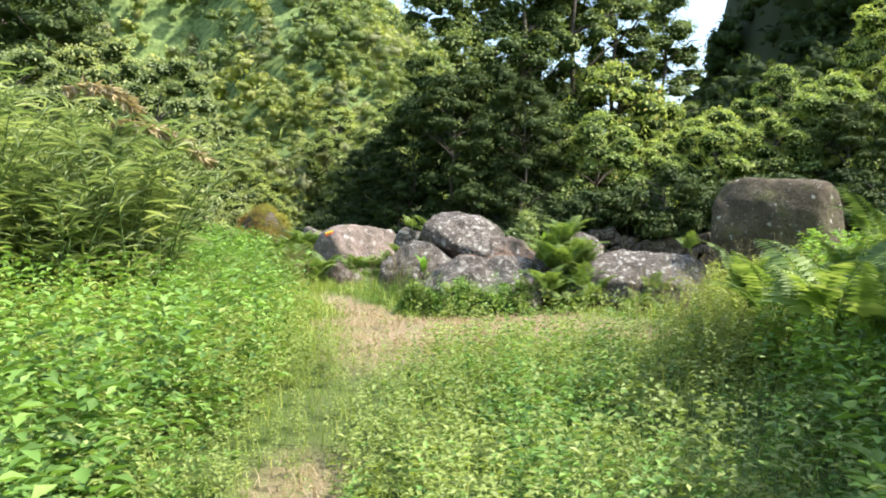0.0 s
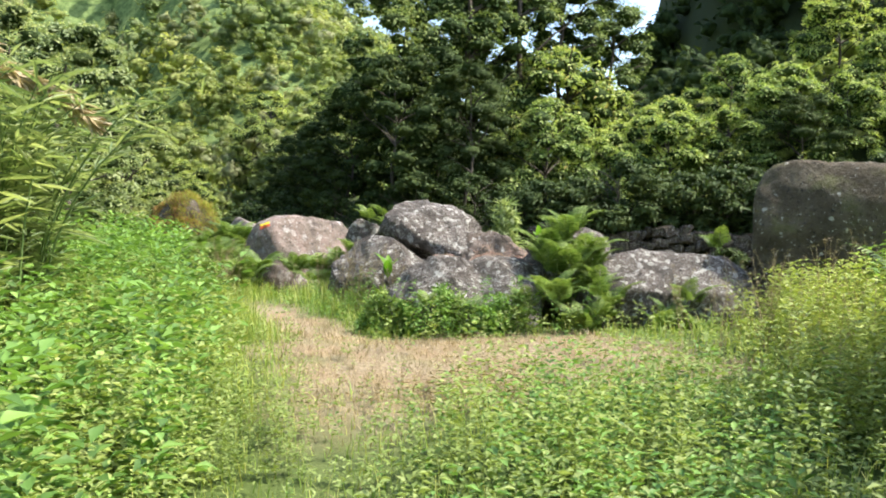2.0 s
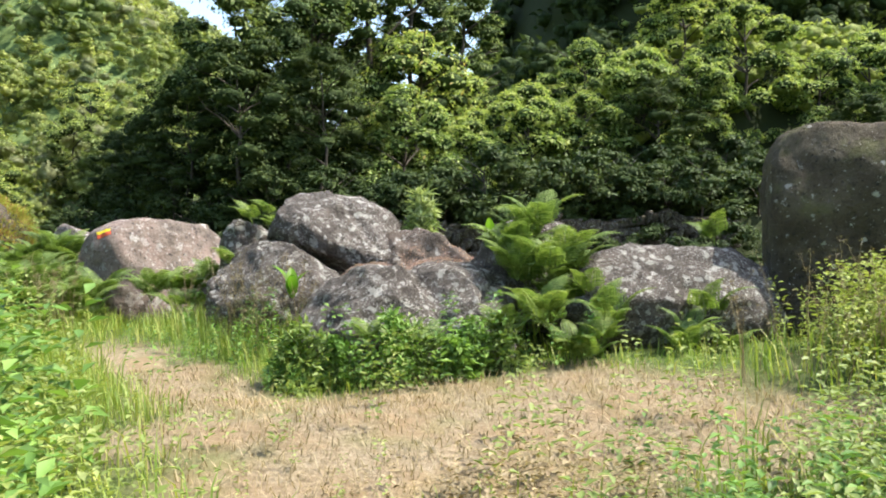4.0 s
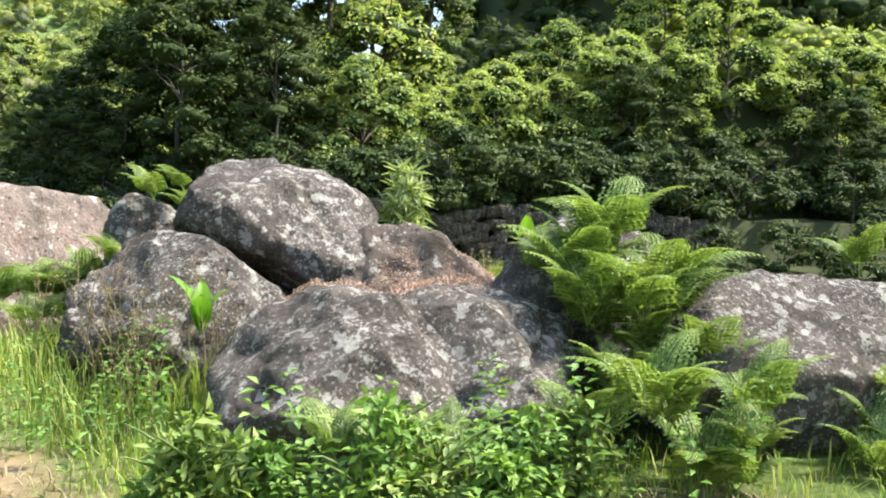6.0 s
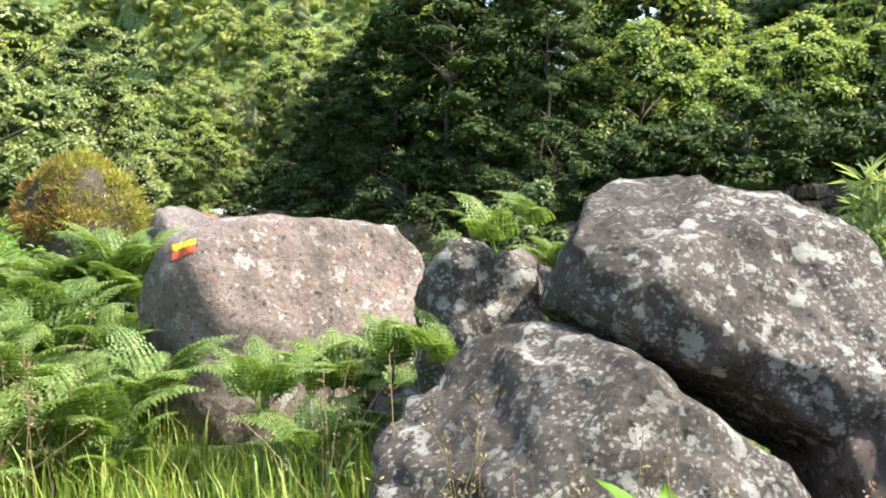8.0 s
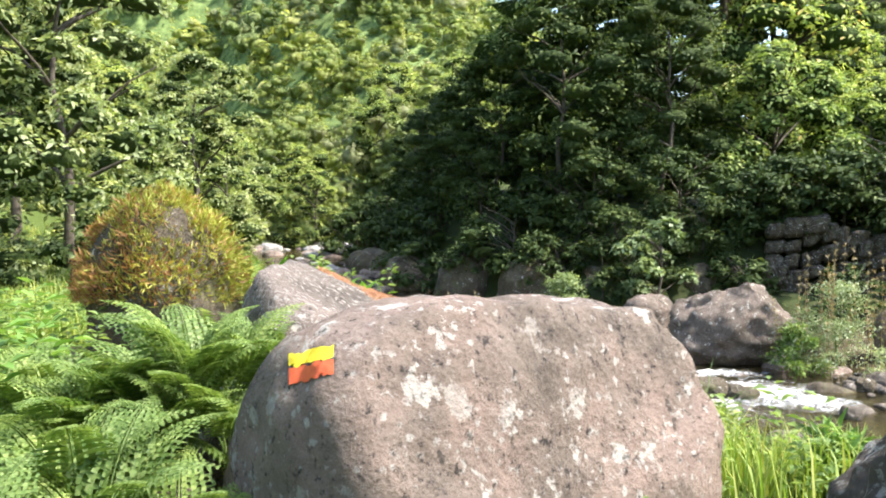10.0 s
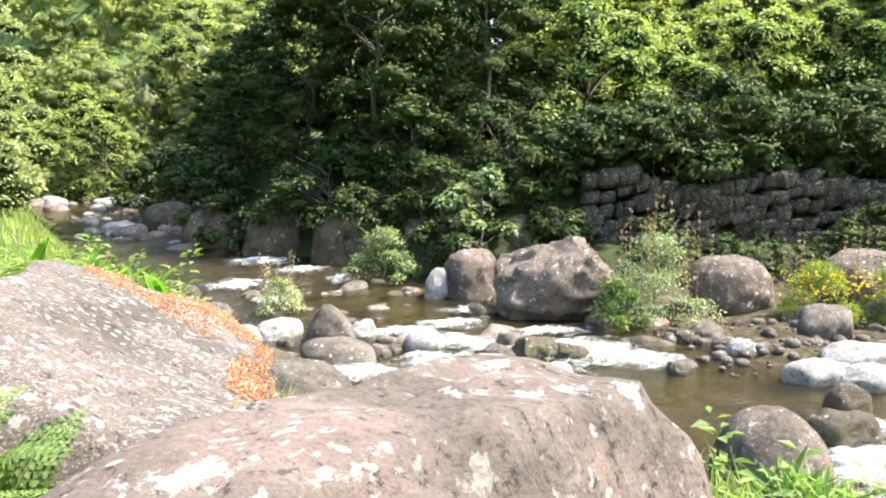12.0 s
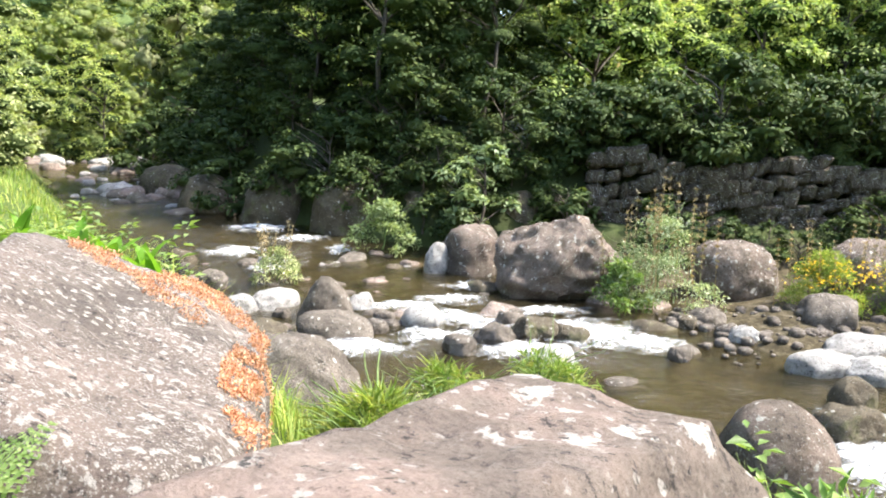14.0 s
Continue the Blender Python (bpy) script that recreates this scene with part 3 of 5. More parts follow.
# ---- the river ----
def river_boulder(x, y, top, size, label, seed, mat=None, turn=0, tilt=(0, 0), **kw):
    ob = boulder(x, y, top - size[2] / 2, size, label, seed, mat or M_STONE, turn, tilt, **kw)
    ob["group"] = "boulders in the river"
    return ob


river_boulder(3.75, 32.7, -0.2, (3.25, 2.4, 2.4), "big rough brown boulder standing in the river", 41, M_ROCK_BROWN, turn=-8, tilt=(0, -5), power=3.6, rough=0.17, facets=14, cuts=[(0.85, -0.1, 0.55, 0.62), (-0.5, -0.5, 0.6, 0.78), (-0.2, 0.2, 1.0, 0.86)])
river_boulder(1.85, 34.6, -0.8, (1.5, 1.4, 1.9), "rounded brown boulder in the river", 43, M_ROCK_BROWN, turn=20, detail=4, rough=0.12)
river_boulder(0.95, 34.4, -1.25, (0.55, 0.5, 1.2), "upright pale stone in the river", 44, M_PALE, tilt=(0, 8), detail=4)
river_boulder(7.5, 32.2, -0.75, (1.9, 1.4, 1.6), "smooth pinkish boulder on the far shore", 45, M_ROCK_BROWN, power=3, detail=4)
river_boulder(10.8, 32.0, -0.7, (2.2, 1.5, 1.6), "smooth pinkish boulder behind yellow flowers", 46, M_ROCK_BROWN, power=3, detail=4)
river_boulder(2.95, 22.3, -1.12, (1.2, 1.2, 1.5), "round brown boulder at the water's edge", 47, M_ROCK_BROWN, power=2.3, rough=0.05, facets=3)
river_boulder(-1.65, 30.4, -1.3, (1.15, 1.1, 1.3), "wedge-shaped grey stone in the river", 48, M_STONE, detail=4, cuts=[(0.8, 0, 0.6, 0.6), (-0.8, 0, 0.5, 0.7)])
river_boulder(-1.55, 28.8, -1.66, (1.4, 1.0, 0.8), "low grey boulder in the river", 49, M_STONE, detail=4)
river_boulder(0.1, 29.7, -1.75, (0.8, 0.7, 0.7), "white stone in the river", 50, M_PALE, detail=4)
river_boulder(5.6, 24.9, -1.68, (0.62, 0.6, 0.8), "dark wet stone in the river", 51, M_ROCK_DARK, detail=4)
river_boulder(-2.05, 24.6, -1.0, (1.5, 1.6, 1.8), "grey boulder below the bank", 52, M_STONE, turn=30)
SLABS = [(7.6, 27.6, 1.5), (6.2, 26.6, 1.2), (6.9, 26.2, 1.1), (9.3, 27.4, 1.6), (-2.7, 31.2, 1.2)]
for i, (x, y, w) in enumerate(SLABS):
    river_boulder(x, y, -1.78, (w, 0.8, 0.6), "pale flat slab on the gravel shore", 54 + i, M_PALE, turn=15 * i, power=3.2, detail=4)
RAPIDS = [(-0.6, 29.9, 0.45), (0.0, 34.9, 0.45), (-0.8, 35.2, 0.37), (-1.5, 35.3, 0.45), (1.2, 28.3, 0.7), (2.0, 28.7, 0.8), (1.8, 29.7, 0.6), (1.8, 26.7, 0.85),
          (0.5, 27.8, 0.6), (2.6, 28.5, 0.6), (-3.5, 35.1, 0.6), (-2.9, 35.2, 0.8), (-4.1, 32.9, 0.8), (-5.1, 35.4, 0.9), (-2.5, 30.2, 0.35), (-1.0, 31.0, 0.6),
          (-0.8, 29.1, 0.45), (4.8, 23.8, 0.95), (5.7, 28.8, 0.45), (5.8, 28.4, 0.55), (5.7, 29.7, 0.7), (5.2, 29.5, 0.5), (4.1, 27.3, 0.4), (-3.3, 30.7, 0.65)]
for i, (x, y, w) in enumerate(RAPIDS):
    tone = (M_STONE, M_ROCK_DARK, M_STONE, M_PALE)[i % 4]
    river_boulder(x, y, -2.08 + 0.42 * w, (w, w * 0.8, w * 0.8), ("grey", "dark wet", "grey", "pale")[i % 4] + " stone breaking the rapids", 160 + i, tone, turn=37 * i, power=3.6, rough=0.2, detail=4, facets=16)
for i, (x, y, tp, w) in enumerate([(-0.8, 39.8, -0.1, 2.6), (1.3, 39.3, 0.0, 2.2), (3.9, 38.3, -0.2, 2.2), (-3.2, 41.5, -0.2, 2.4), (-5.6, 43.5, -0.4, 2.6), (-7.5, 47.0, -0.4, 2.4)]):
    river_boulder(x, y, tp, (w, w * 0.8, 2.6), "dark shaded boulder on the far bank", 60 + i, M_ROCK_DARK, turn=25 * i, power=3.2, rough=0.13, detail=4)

# small stones of the shore and the rapids: a few shapes, many stones
rng = np.random.default_rng(5)
stone_shapes = [boulder_mesh("stone", (1, 0.8, 0.62), 70 + i, (M_STONE, M_STONE, M_PALE, M_ROCK_FLAT, M_ROCK_DARK)[i], detail=3, rough=0.15, power=3.2, facets=14) for i in range(5)]


def scatter_stones(n, xr, yr, smin, smax, label, keep, sink=0.25, shapes=(0, 1, 2, 3)):
    made = 0
    while made < n:
        x, y = rng.uniform(*xr), rng.uniform(*yr)
        if not keep(x, y):
            continue
        s = smin + (smax - smin) * rng.random() ** 2.2
        z = max(float(height(x, y)), float(water_z(x, y)) - 0.25 * s)
        ob = new("stone", stone_shapes[shapes[int(rng.integers(len(shapes)))]])
        ob.matrix_world = Matrix.LocRotScale((x, y, z + s * (0.31 - sink)), Euler((rng.uniform(-0.3, 0.3), rng.uniform(-0.3, 0.3), rng.uniform(0, 6.3))), (s, s * rng.uniform(0.7, 1.2), s * rng.uniform(0.7, 1.1)))
        tagged(ob, label, "stone", group="stones of the river")
        made += 1


def mid_river(x, y):
    return np.interp(x, NEAR_X, NEAR_Y) - 0.6 < y < np.interp(x, FAR_X, FAR_Y) + 0.4


scatter_stones(48, (-5.5, 4.5), (26.0, 35.5), 0.2, 0.8, "grey river stone among the rapids", mid_river)


def shore_pebbles(n):
    protos = [boulder_mesh("pebble", (1, 0.8, 0.62), 90 + i, M_STONE, detail=2, rough=0.14, power=3.0) for i in range(4)]
    geos = []
    for me in protos:
        v = np.empty(len(me.vertices) * 3)
        me.vertices.foreach_get("co", v)
        t = np.empty(len(me.polygons) * 3, dtype=np.int32)
        me.polygons.foreach_get("vertices", t)
        geos.append((v.reshape(-1, 3), t.reshape(-1, 3)))
        bpy.data.meshes.remove(me)
    pieces = []
    for i in range(n):
        x, y = rng.uniform(4.8, 10.8), rng.uniform(26.6, 30.8)
        w = 0.06 + 0.28 * rng.random() ** 2.2
        a = rng.uniform(0, 6.28)
        v, t = geos[i % 4]
        v = v * w
        v = np.stack([v[:, 0] * math.cos(a) - v[:, 1] * math.sin(a) + x, v[:, 0] * math.sin(a) + v[:, 1] * math.cos(a) + y, v[:, 2] + max(float(height(x, y)), -2.08) + 0.12 * w], -1)
        pieces.append((v, t))
    tagged(new("shore_pebbles", mesh_np("shore_pebbles", *join_geo(pieces), M_STONE, True)), "grey pebbles of the gravel shore", "pebbles", kind="stuff")


shore_pebbles(260)
scatter_stones(45, (-6, -1.5), (27, 39), 0.2, 0.8, "pale stone of the near shore", lambda x, y: abs(y - np.interp(x, NEAR_X, NEAR_Y)) < 2.0, 0.15, (1, 2, 2, 3))
scatter_stones(60, (-15, -5), (42, 58), 0.4, 1.5, "pale boulder of the far gravel bank", mid_river, 0.15, (2, 3, 2, 1))
scatter_stones(14, (1.5, 5.0), (19.5, 22.5), 0.15, 0.5, "pale stone at the water's edge", lambda x, y: True, 0.15, (1, 2, 3))
scatter_stones(70, (-3, 26), (28.5, 36.8), 0.3, 1.2, "dark stone at the foot of the far bank", mid_river, 0.2, (1, 3, 4))


def foam(x, y, lx, ly, turn, lift=0.03, seed=0):
    n = 24
    lx, ly = lx * 1.1, ly * 1.7
    u = np.linspace(-1, 1, n)
    U, W = np.meshgrid(u, u)
    a = radians(turn)
    px = x + lx * U * math.cos(a) - ly * W * math.sin(a)
    py = y + lx * U * math.sin(a) + ly * W * math.cos(a)
    r = np.sqrt(U ** 2 + W ** 2) + 0.22 * waves(px, py, 0.25, seed)
    z = water_z(px, py) + lift + 0.09 * np.clip(1 - r, 0, 1) + 0.03 * waves(px, py, 0.12, seed)
    v = np.stack([px, py, z], -1).reshape(-1, 3)
    i = (np.arange(n - 1)[:, None] * n + np.arange(n - 1)[None, :]).reshape(-1, 1)
    t = np.concatenate([i + [0, 1, n + 1], i + [0, n + 1, n]], axis=1).reshape(-1, 3)
    inside = (r < 1.0).reshape(-1)
    t = t[inside[t].all(axis=1)]
    me = mesh_np("white_water", v, t, M_FOAM, True)
    fa = me.attributes.new("fade", "FLOAT", "POINT")
    fa.data.foreach_set("value", np.clip(1 - r, 0, 1).astype(np.float32).ravel())
    ob = new("white_water", me)
    tagged(ob, "white foaming water over the stones", "rapids", kind="stuff")


FOAM = [(-4.0, 36.2, 0.9, 0.5, 20), (-1.3, 27.9, 1.3, 0.45, -8), (0.8, 29.9, 0.7, 0.8, 40), (3.1, 28.8, 1.1, 0.9, -20), (0.9, 31.6, 1.0, 0.35, 10), (1.6, 27.6, 1.1, 0.5, -10),
        (4.6, 22.9, 0.9, 0.9, -30), (-3.6, 39.5, 1.2, 0.5, 0), (-1.3, 36.6, 0.4, 0.5, 0), (5.3, 24.2, 0.7, 0.4, -25), (2.6, 30.6, 1.2, 0.3, 15), (-2.9, 34.4, 0.6, 0.4, 0), (2.3, 29.2, 1.3, 0.5, -15), (3.9, 28.1, 0.8, 0.5, -30), (-0.2, 31.0, 1.0, 0.3, 12), (0.2, 28.6, 0.9, 0.4, -5), (-2.4, 38.0, 0.9, 0.35, 10), (4.9, 21.9, 0.8, 0.7, -35), (1.7, 32.9, 0.9, 0.25, 5)]
for i, (x, y, lx, ly, a) in enumerate(FOAM):
    foam(x, y, lx, ly, a, seed=i)


# ---- leafy things ----
def crown_geo(rng, radius, tall, lumps, leaves, leaf, droop=0.4, low=0.0, aspect=0.45):
    """A crown of many lumps, each a shell of leaves, with gaps between them. Origin at the crown's foot."""
    per = leaves // lumps
    pieces = []
    for k in range(lumps):
        h = rng.random()
        ang = rng.uniform(0, 2 * np.pi)
        prof = math.sin(math.pi * min(1, 0.18 + 0.82 * (1 - h) ** 0.8)) ** 0.6 if low == 0 else (1 - h) ** 0.6
        rr = radius * prof * math.sqrt(rng.uniform(0.15, 1.0))
        c = np.array([rr * math.cos(ang), rr * math.sin(ang), tall * h])
        lr = radius * rng.uniform(0.17, 0.36)
        d = unit(rng.normal(size=(per, 3)) + np.array([[0, 0, 0.75]]))
        p = c + d * lr * rng.uniform(0.55, 1.1, (per, 1)) * np.array([[1, 1, 0.6]]) + rng.normal(0, 0.06 * lr, (per, 3))
        ax = unit(d * 0.7 + rng.normal(size=(per, 3)) * 0.6 - np.array([[0, 0, droop]]))
        no = unit(d + np.array([[0, 0, 0.8]]) + rng.normal(size=(per, 3)) * 0.35)
        L = leaf * rng.uniform(0.6, 1.3, per)
        pieces.append(leaves_geo(p, ax, no, L, L * aspect))
    return join_geo(pieces)


def trunk_geo(rng, tall, radius, limbs, spread):
    n = 7
    z = np.linspace(0, tall, n)
    pts = np.stack([np.cumsum(rng.normal(0, 0.02 * tall, n)) * (z > 0), np.cumsum(rng.normal(0, 0.02 * tall, n)) * (z > 0), z], -1)
    pieces = [tube_geo(pts, np.linspace(radius, radius * 0.25, n), 8)]
    for k in range(limbs):
        i = int(rng.integers(2, n - 1))
        a = rng.uniform(0, 2 * np.pi)
        s = np.linspace(0, 1, 5)
        e = np.stack([np.cos(a) * s * spread, np.sin(a) * s * spread, s ** 0.8 * spread * rng.uniform(0.4, 0.9)], -1)
        pieces.append(tube_geo(pts[i] + e + rng.normal(0, 0.04, (5, 3)) * s[:, None] * spread, np.linspace(radius * 0.45, radius * 0.1, 5), 6))
    return join_geo(pieces)


PROFILES = {
    "oval": lambda h: math.sin(math.pi * (0.14 + 0.80 * h)) ** 0.7,
    "dome": lambda h: math.sqrt(max(0.0, 1 - h ** 2.2)),
    "spire": lambda h: (1.04 - h) ** 0.55 * min(1.0, 0.55 + 2.2 * h),
}


def ico_verts():
    bm = bmesh.new()
    bmesh.ops.create_icosphere(bm, subdivisions=1, radius=1)
    v = np.array([tuple(q.co) for q in bm.verts])
    t = np.array([[q.index for q in f.verts] for f in bm.faces])
    bm.free()
    return v, t


TUFT_V, TUFT_T = ico_verts()


def tuft_geo(rng, c, r, flat, rag=0.22):
    """A ragged solid tuft: the bulk of far crowns, the dark shade core of near ones."""
    v = TUFT_V * (1 + rng.normal(0, rag, (len(TUFT_V), 1))) * r
    v[:, 2] *= flat
    return v + c, TUFT_T


def canopy_geo(rng, radius, tall, lumps, per, leaf, profile="oval", lump=(0.2, 0.34), flat=0.5, spread=0.4):
    """A crown of flattened tufts, dense on top: the leaves, and dark cores standing in for the shade inside. Origin at
    the crown's foot.
    """
    leafy, inside = [], []
    for k in range(lumps):
        h = (k + rng.random()) / lumps
        ang = rng.uniform(0, 2 * np.pi)
        rr = radius * PROFILES[profile](h) * rng.uniform(0.3, 1.0) ** 0.6
        lr = radius * rng.uniform(*lump)
        c = np.array([rr * math.cos(ang), rr * math.sin(ang), tall * h])
        tip = np.array([math.cos(ang), math.sin(ang), 0.0]) * 0.3
        d = unit(rng.normal(size=(per, 3)) + np.array([[0, 0, 0.55]]) + tip)
        p = c + d * lr * rng.uniform(0.72, 1.12, (per, 1)) * np.array([[1, 1, flat]])
        p[:, 2] -= 0.18 * lr * ((p[:, 0] - c[0]) ** 2 + (p[:, 1] - c[1]) ** 2) / lr ** 2
        no = unit(d * np.array([[0.8, 0.8, 1.0]]) + np.array([[0, 0, 0.6]]) + rng.normal(size=(per, 3)) * spread)
        ax = np.cross(no, rng.normal(size=(per, 3))) + d * 0.5 - np.array([[0, 0, 0.25]])
        L = leaf * rng.uniform(0.6, 1.35, per)
        leafy.append(leaves_geo(p, ax, no, L, L * 0.5, 0.15))
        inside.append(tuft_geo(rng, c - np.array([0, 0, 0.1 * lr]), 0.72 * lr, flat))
    return join_geo(leafy), join_geo(inside)


def far_tree_geo(rng, radius, tall, lumps, sprigs, leaf, lump=(0.2, 0.34)):
    """A far crown: close tufts with a few sprigs that break their outline."""
    pieces = []
    for k in range(lumps):
        h = (k + rng.random()) / lumps
        ang = rng.uniform(0, 2 * np.pi)
        rr = radius * PROFILES["dome"](h) * rng.uniform(0.3, 1.0) ** 0.6
        lr = radius * rng.uniform(*lump)
        c = np.array([rr * math.cos(ang), rr * math.sin(ang), tall * h])
        pieces.append(tuft_geo(rng, c, 0.8 * lr, 0.65, 0.2))
        d = unit(rng.normal(size=(sprigs, 3)) + np.array([[0, 0, 0.6]]))
        no = unit(d + np.array([[0, 0, 0.5]]) + rng.normal(0, 0.35, (sprigs, 3)))
        L = leaf * rng.uniform(0.6, 1.3, sprigs)
        pieces.append(leaves_geo(c + d * lr * rng.uniform(0.75, 1.1, (sprigs, 1)) * np.array([[1, 1, 0.68]]), np.cross(no, rng.normal(size=(sprigs, 3))) + 0.4 * d, no, L, L * 0.6))
    return join_geo(pieces)


def make_tree(seed, tall, trunk, radius, lumps, per, leaf, mat, label, profile="oval", cat="tree", lump=(0.2, 0.34), flat=0.5, spread=0.4):
    r = np.random.default_rng(seed)
    root = new("tree" if cat == "tree" else "shrub")
    part("trunk", mesh_np("trunk", *trunk_geo(r, tall * 0.85, 0.012 * tall + 0.03, 9, radius * 0.7), M_BARK, True), root)
    (v, t), (iv, it) = canopy_geo(r, radius, tall - trunk, lumps, per, leaf, profile, lump, flat, spread)
    part("crown", mesh_np("crown", v + np.array([0, 0, trunk]), t, mat), root)
    part("inner_foliage", mesh_np("inner_foliage", iv + np.array([0, 0, trunk]), it, M_CORE_SHADE), root)
    return tagged(root, label, cat, group="trees of the valley" if cat == "tree" else "shrubs of the far bank")


def copies(proto, spots):
    r = random.Random(len(spots) * 3 + 1)
    for i, (x, y, s) in enumerate(spots):
        m = Matrix.LocRotScale((x, y, float(height(x, y)) - 0.15), Euler((0, 0, r.uniform(0, 6.28))), (s, s, s * r.uniform(0.93, 1.07)))
        if i == 0:
            proto.matrix_basis = m
        else:
            proto_scale = proto.scale.copy()
            proto.scale = (1, 1, 1)
            c = copy_thing(proto, m)
            proto.scale = proto_scale


t_dark = make_tree(101, 16, 2.0, 3.3, 100, 150, 0.19, M_TREE_DARK, "tall dark green leafy tree on the far bank", "spire", lump=(0.16, 0.34))
copies(t_dark, [(-0.2, 45.5, 1.0), (3.2, 46.5, 1.12), (6.6, 48.0, 1.1), (9.6, 50.0, 0.98), (5.2, 50.5, 1.15), (12.8, 51.5, 0.9)])
t_dark2 = make_tree(102, 9, 0.8, 3.2, 64, 100, 0.2, M_SHADE_LEAF, "dense dark green tree overhanging the river")
copies(t_dark2, [(0.3, 42, 0.8), (3.2, 41.5, 0.72), (-2.4, 44.5, 0.62), (-4.4, 48, 0.5), (-6.0, 53, 0.45), (19, 40.5, 0.6), (28, 38, 0.6), (-15.5, 32, 1.05), (-19.5, 35, 1.25), (-23.5, 40, 1.3), (1.8, 43.8, 0.85)])
t_bright = make_tree(103, 6.2, 0.6, 3.0, 60, 110, 0.17, M_TREE_BRIGHT, "yellow-green tree with rusty young leaves above the stone wall", "dome", lump=(0.14, 0.28))
copies(t_bright, [(8.4, 47.0, 1.4), (11.8, 49.0, 1.15), (15.2, 49.0, 0.85), (6.0, 44.8, 0.8)])
t_shrub = make_tree(104, 2.6, 0.1, 1.9, 26, 56, 0.2, M_SHADE_LEAF, "dark shrub hanging over the stone wall", cat="shrub")
copies(t_shrub, [(6.9, 38.3, 0.8), (-1.6, 40.6, 0.9), (1.0, 40.3, 0.8), (-4.8, 43.0, 0.9), (3.6, 39.6, 0.8), (-9.0, 52, 1.0), (-7, 49, 1.0), (21.5, 36.6, 1.0), (26.5, 35.8, 1.0), (1.5, 38.6, 0.6), (4.0, 38.2, 0.6), (5.3, 38.6, 0.7), (-0.6, 39.4, 0.6), (2.8, 37.6, 0.45), (4.7, 37.4, 0.45), (-3, 41.2, 0.6), (6.2, 37.9, 0.5), (-5, 47, 1.0), (-3, 46, 1.0), (-1, 45.5, 0.9), (1, 44.5, 0.9), (-6, 50.5, 1.0), (-3.5, 50, 1.1), (-8, 56, 1.0), (-5, 55, 1.1), (13, 34.9, 0.6), (15.5, 34.4, 0.7), (18, 33.6, 0.7), (20.5, 32.6, 0.7), (23, 31.8, 0.8), (26, 30.8, 0.8)] + [(6.4 + 1.5 * i, float(np.interp(6.4 + 1.5 * i, WALL_X, WALL_Y)) + 0.9, 0.8 + 0.12 * (i % 3)) for i in range(9)] + [(15.5 + 2.0 * i, 38.4 + 0.7 * (i % 2), 1.05) for i in range(9)])
t_dome = make_tree(110, 4.6, 0.5, 2.4, 56, 130, 0.155, M_DOME, "round-crowned tree hanging over the stone wall", "dome", lump=(0.17, 0.3))
copies(t_dome, [(7.4, 42.6, 1.18), (10.3, 42.0, 0.95), (13.2, 42.4, 1.2), (16.0, 41.8, 0.95), (18.8, 42.0, 1.15), (21.6, 41.4, 1.0), (24.8, 42.0, 1.2), (28.0, 41.0, 1.05), (31.5, 41.4, 1.25), (35.0, 41.0, 1.3), (11.6, 45.5, 1.15), (17.5, 45.5, 1.05), (23.0, 45.2, 1.1)])
t_bank = make_tree(109, 1.4, 0.05, 1.0, 13, 30, 0.17, M_SHADE_LEAF, "small dark shrub on the steep far bank", cat="shrub")
rb = random.Random(12)
bank_spots = []
for i in range(46):
    x = rb.uniform(-8, 6.2)
    bank_spots.append((x, float(np.interp(x, FAR_X, FAR_Y)) + rb.uniform(0.9, 4.6), rb.uniform(0.6, 1.1)))
for i in range(26):
    x = 5.5 + 0.6 * i + rb.uniform(-0.3, 0.3)
    bank_spots.append((x, float(np.interp(x, WALL_X, WALL_Y)) + rb.uniform(0.6, 2.0), rb.uniform(0.5, 1.1)))
for i in range(24):
    x = 5.6 + 0.5 * i + rb.uniform(-0.2, 0.2)
    bank_spots.append((x, float(np.interp(x, FAR_X, FAR_Y)) + rb.uniform(-0.6, 0.7), rb.uniform(0.4, 0.75)))
copies(t_bank, bank_spots)
t_left = make_tree(105, 8, 0.4, 3.2, 60, 100, 0.2, M_TREE_LEFT, "leafy green tree at the foot of the valley side", lump=(0.16, 0.32))
copies(t_left, [(-13.5, 46, 0.55), (-16, 41, 0.7), (-21, 44, 0.8), (-18, 52, 0.8), (-12.5, 57, 0.6), (-9.5, 63, 0.65), (-6, 62, 0.6), (-2.5, 61, 0.6), (-24, 53, 0.9), (-14.5, 64, 0.8), (-5, 70, 0.8), (-10, 71, 0.85), (0.5, 66, 0.8), (-19, 62, 0.9)])
t_pale = make_tree(107, 6.6, 0.2, 2.3, 84, 110, 0.13, M_WILLOW, "pale grey-green willowy tree beside the river", lump=(0.13, 0.26), spread=0.6)
copies(t_pale, [(-9.2, 27, 0.95), (-12.5, 30, 1.12), (-12.0, 24, 0.95), (-10.4, 36, 0.9)])
# Trees added out of view on the right, only for their shadow.
t_shade = make_tree(108, 6.5, 1.2, 2.4, 40, 80, 0.17, M_TREE_LEFT, "unseen leafy tree added to shade the edge of the meadow")
copies(t_shade, [(6.4, 2.6, 1.0), (6.1, 6.0, 0.95)])
t_river = make_tree(106, 3.4, 0.9, 1.1, 16, 60, 0.2, M_CANE, "pale green sapling on the far bank")
copies(t_river, [(2.35, 36.6, 0.92)])


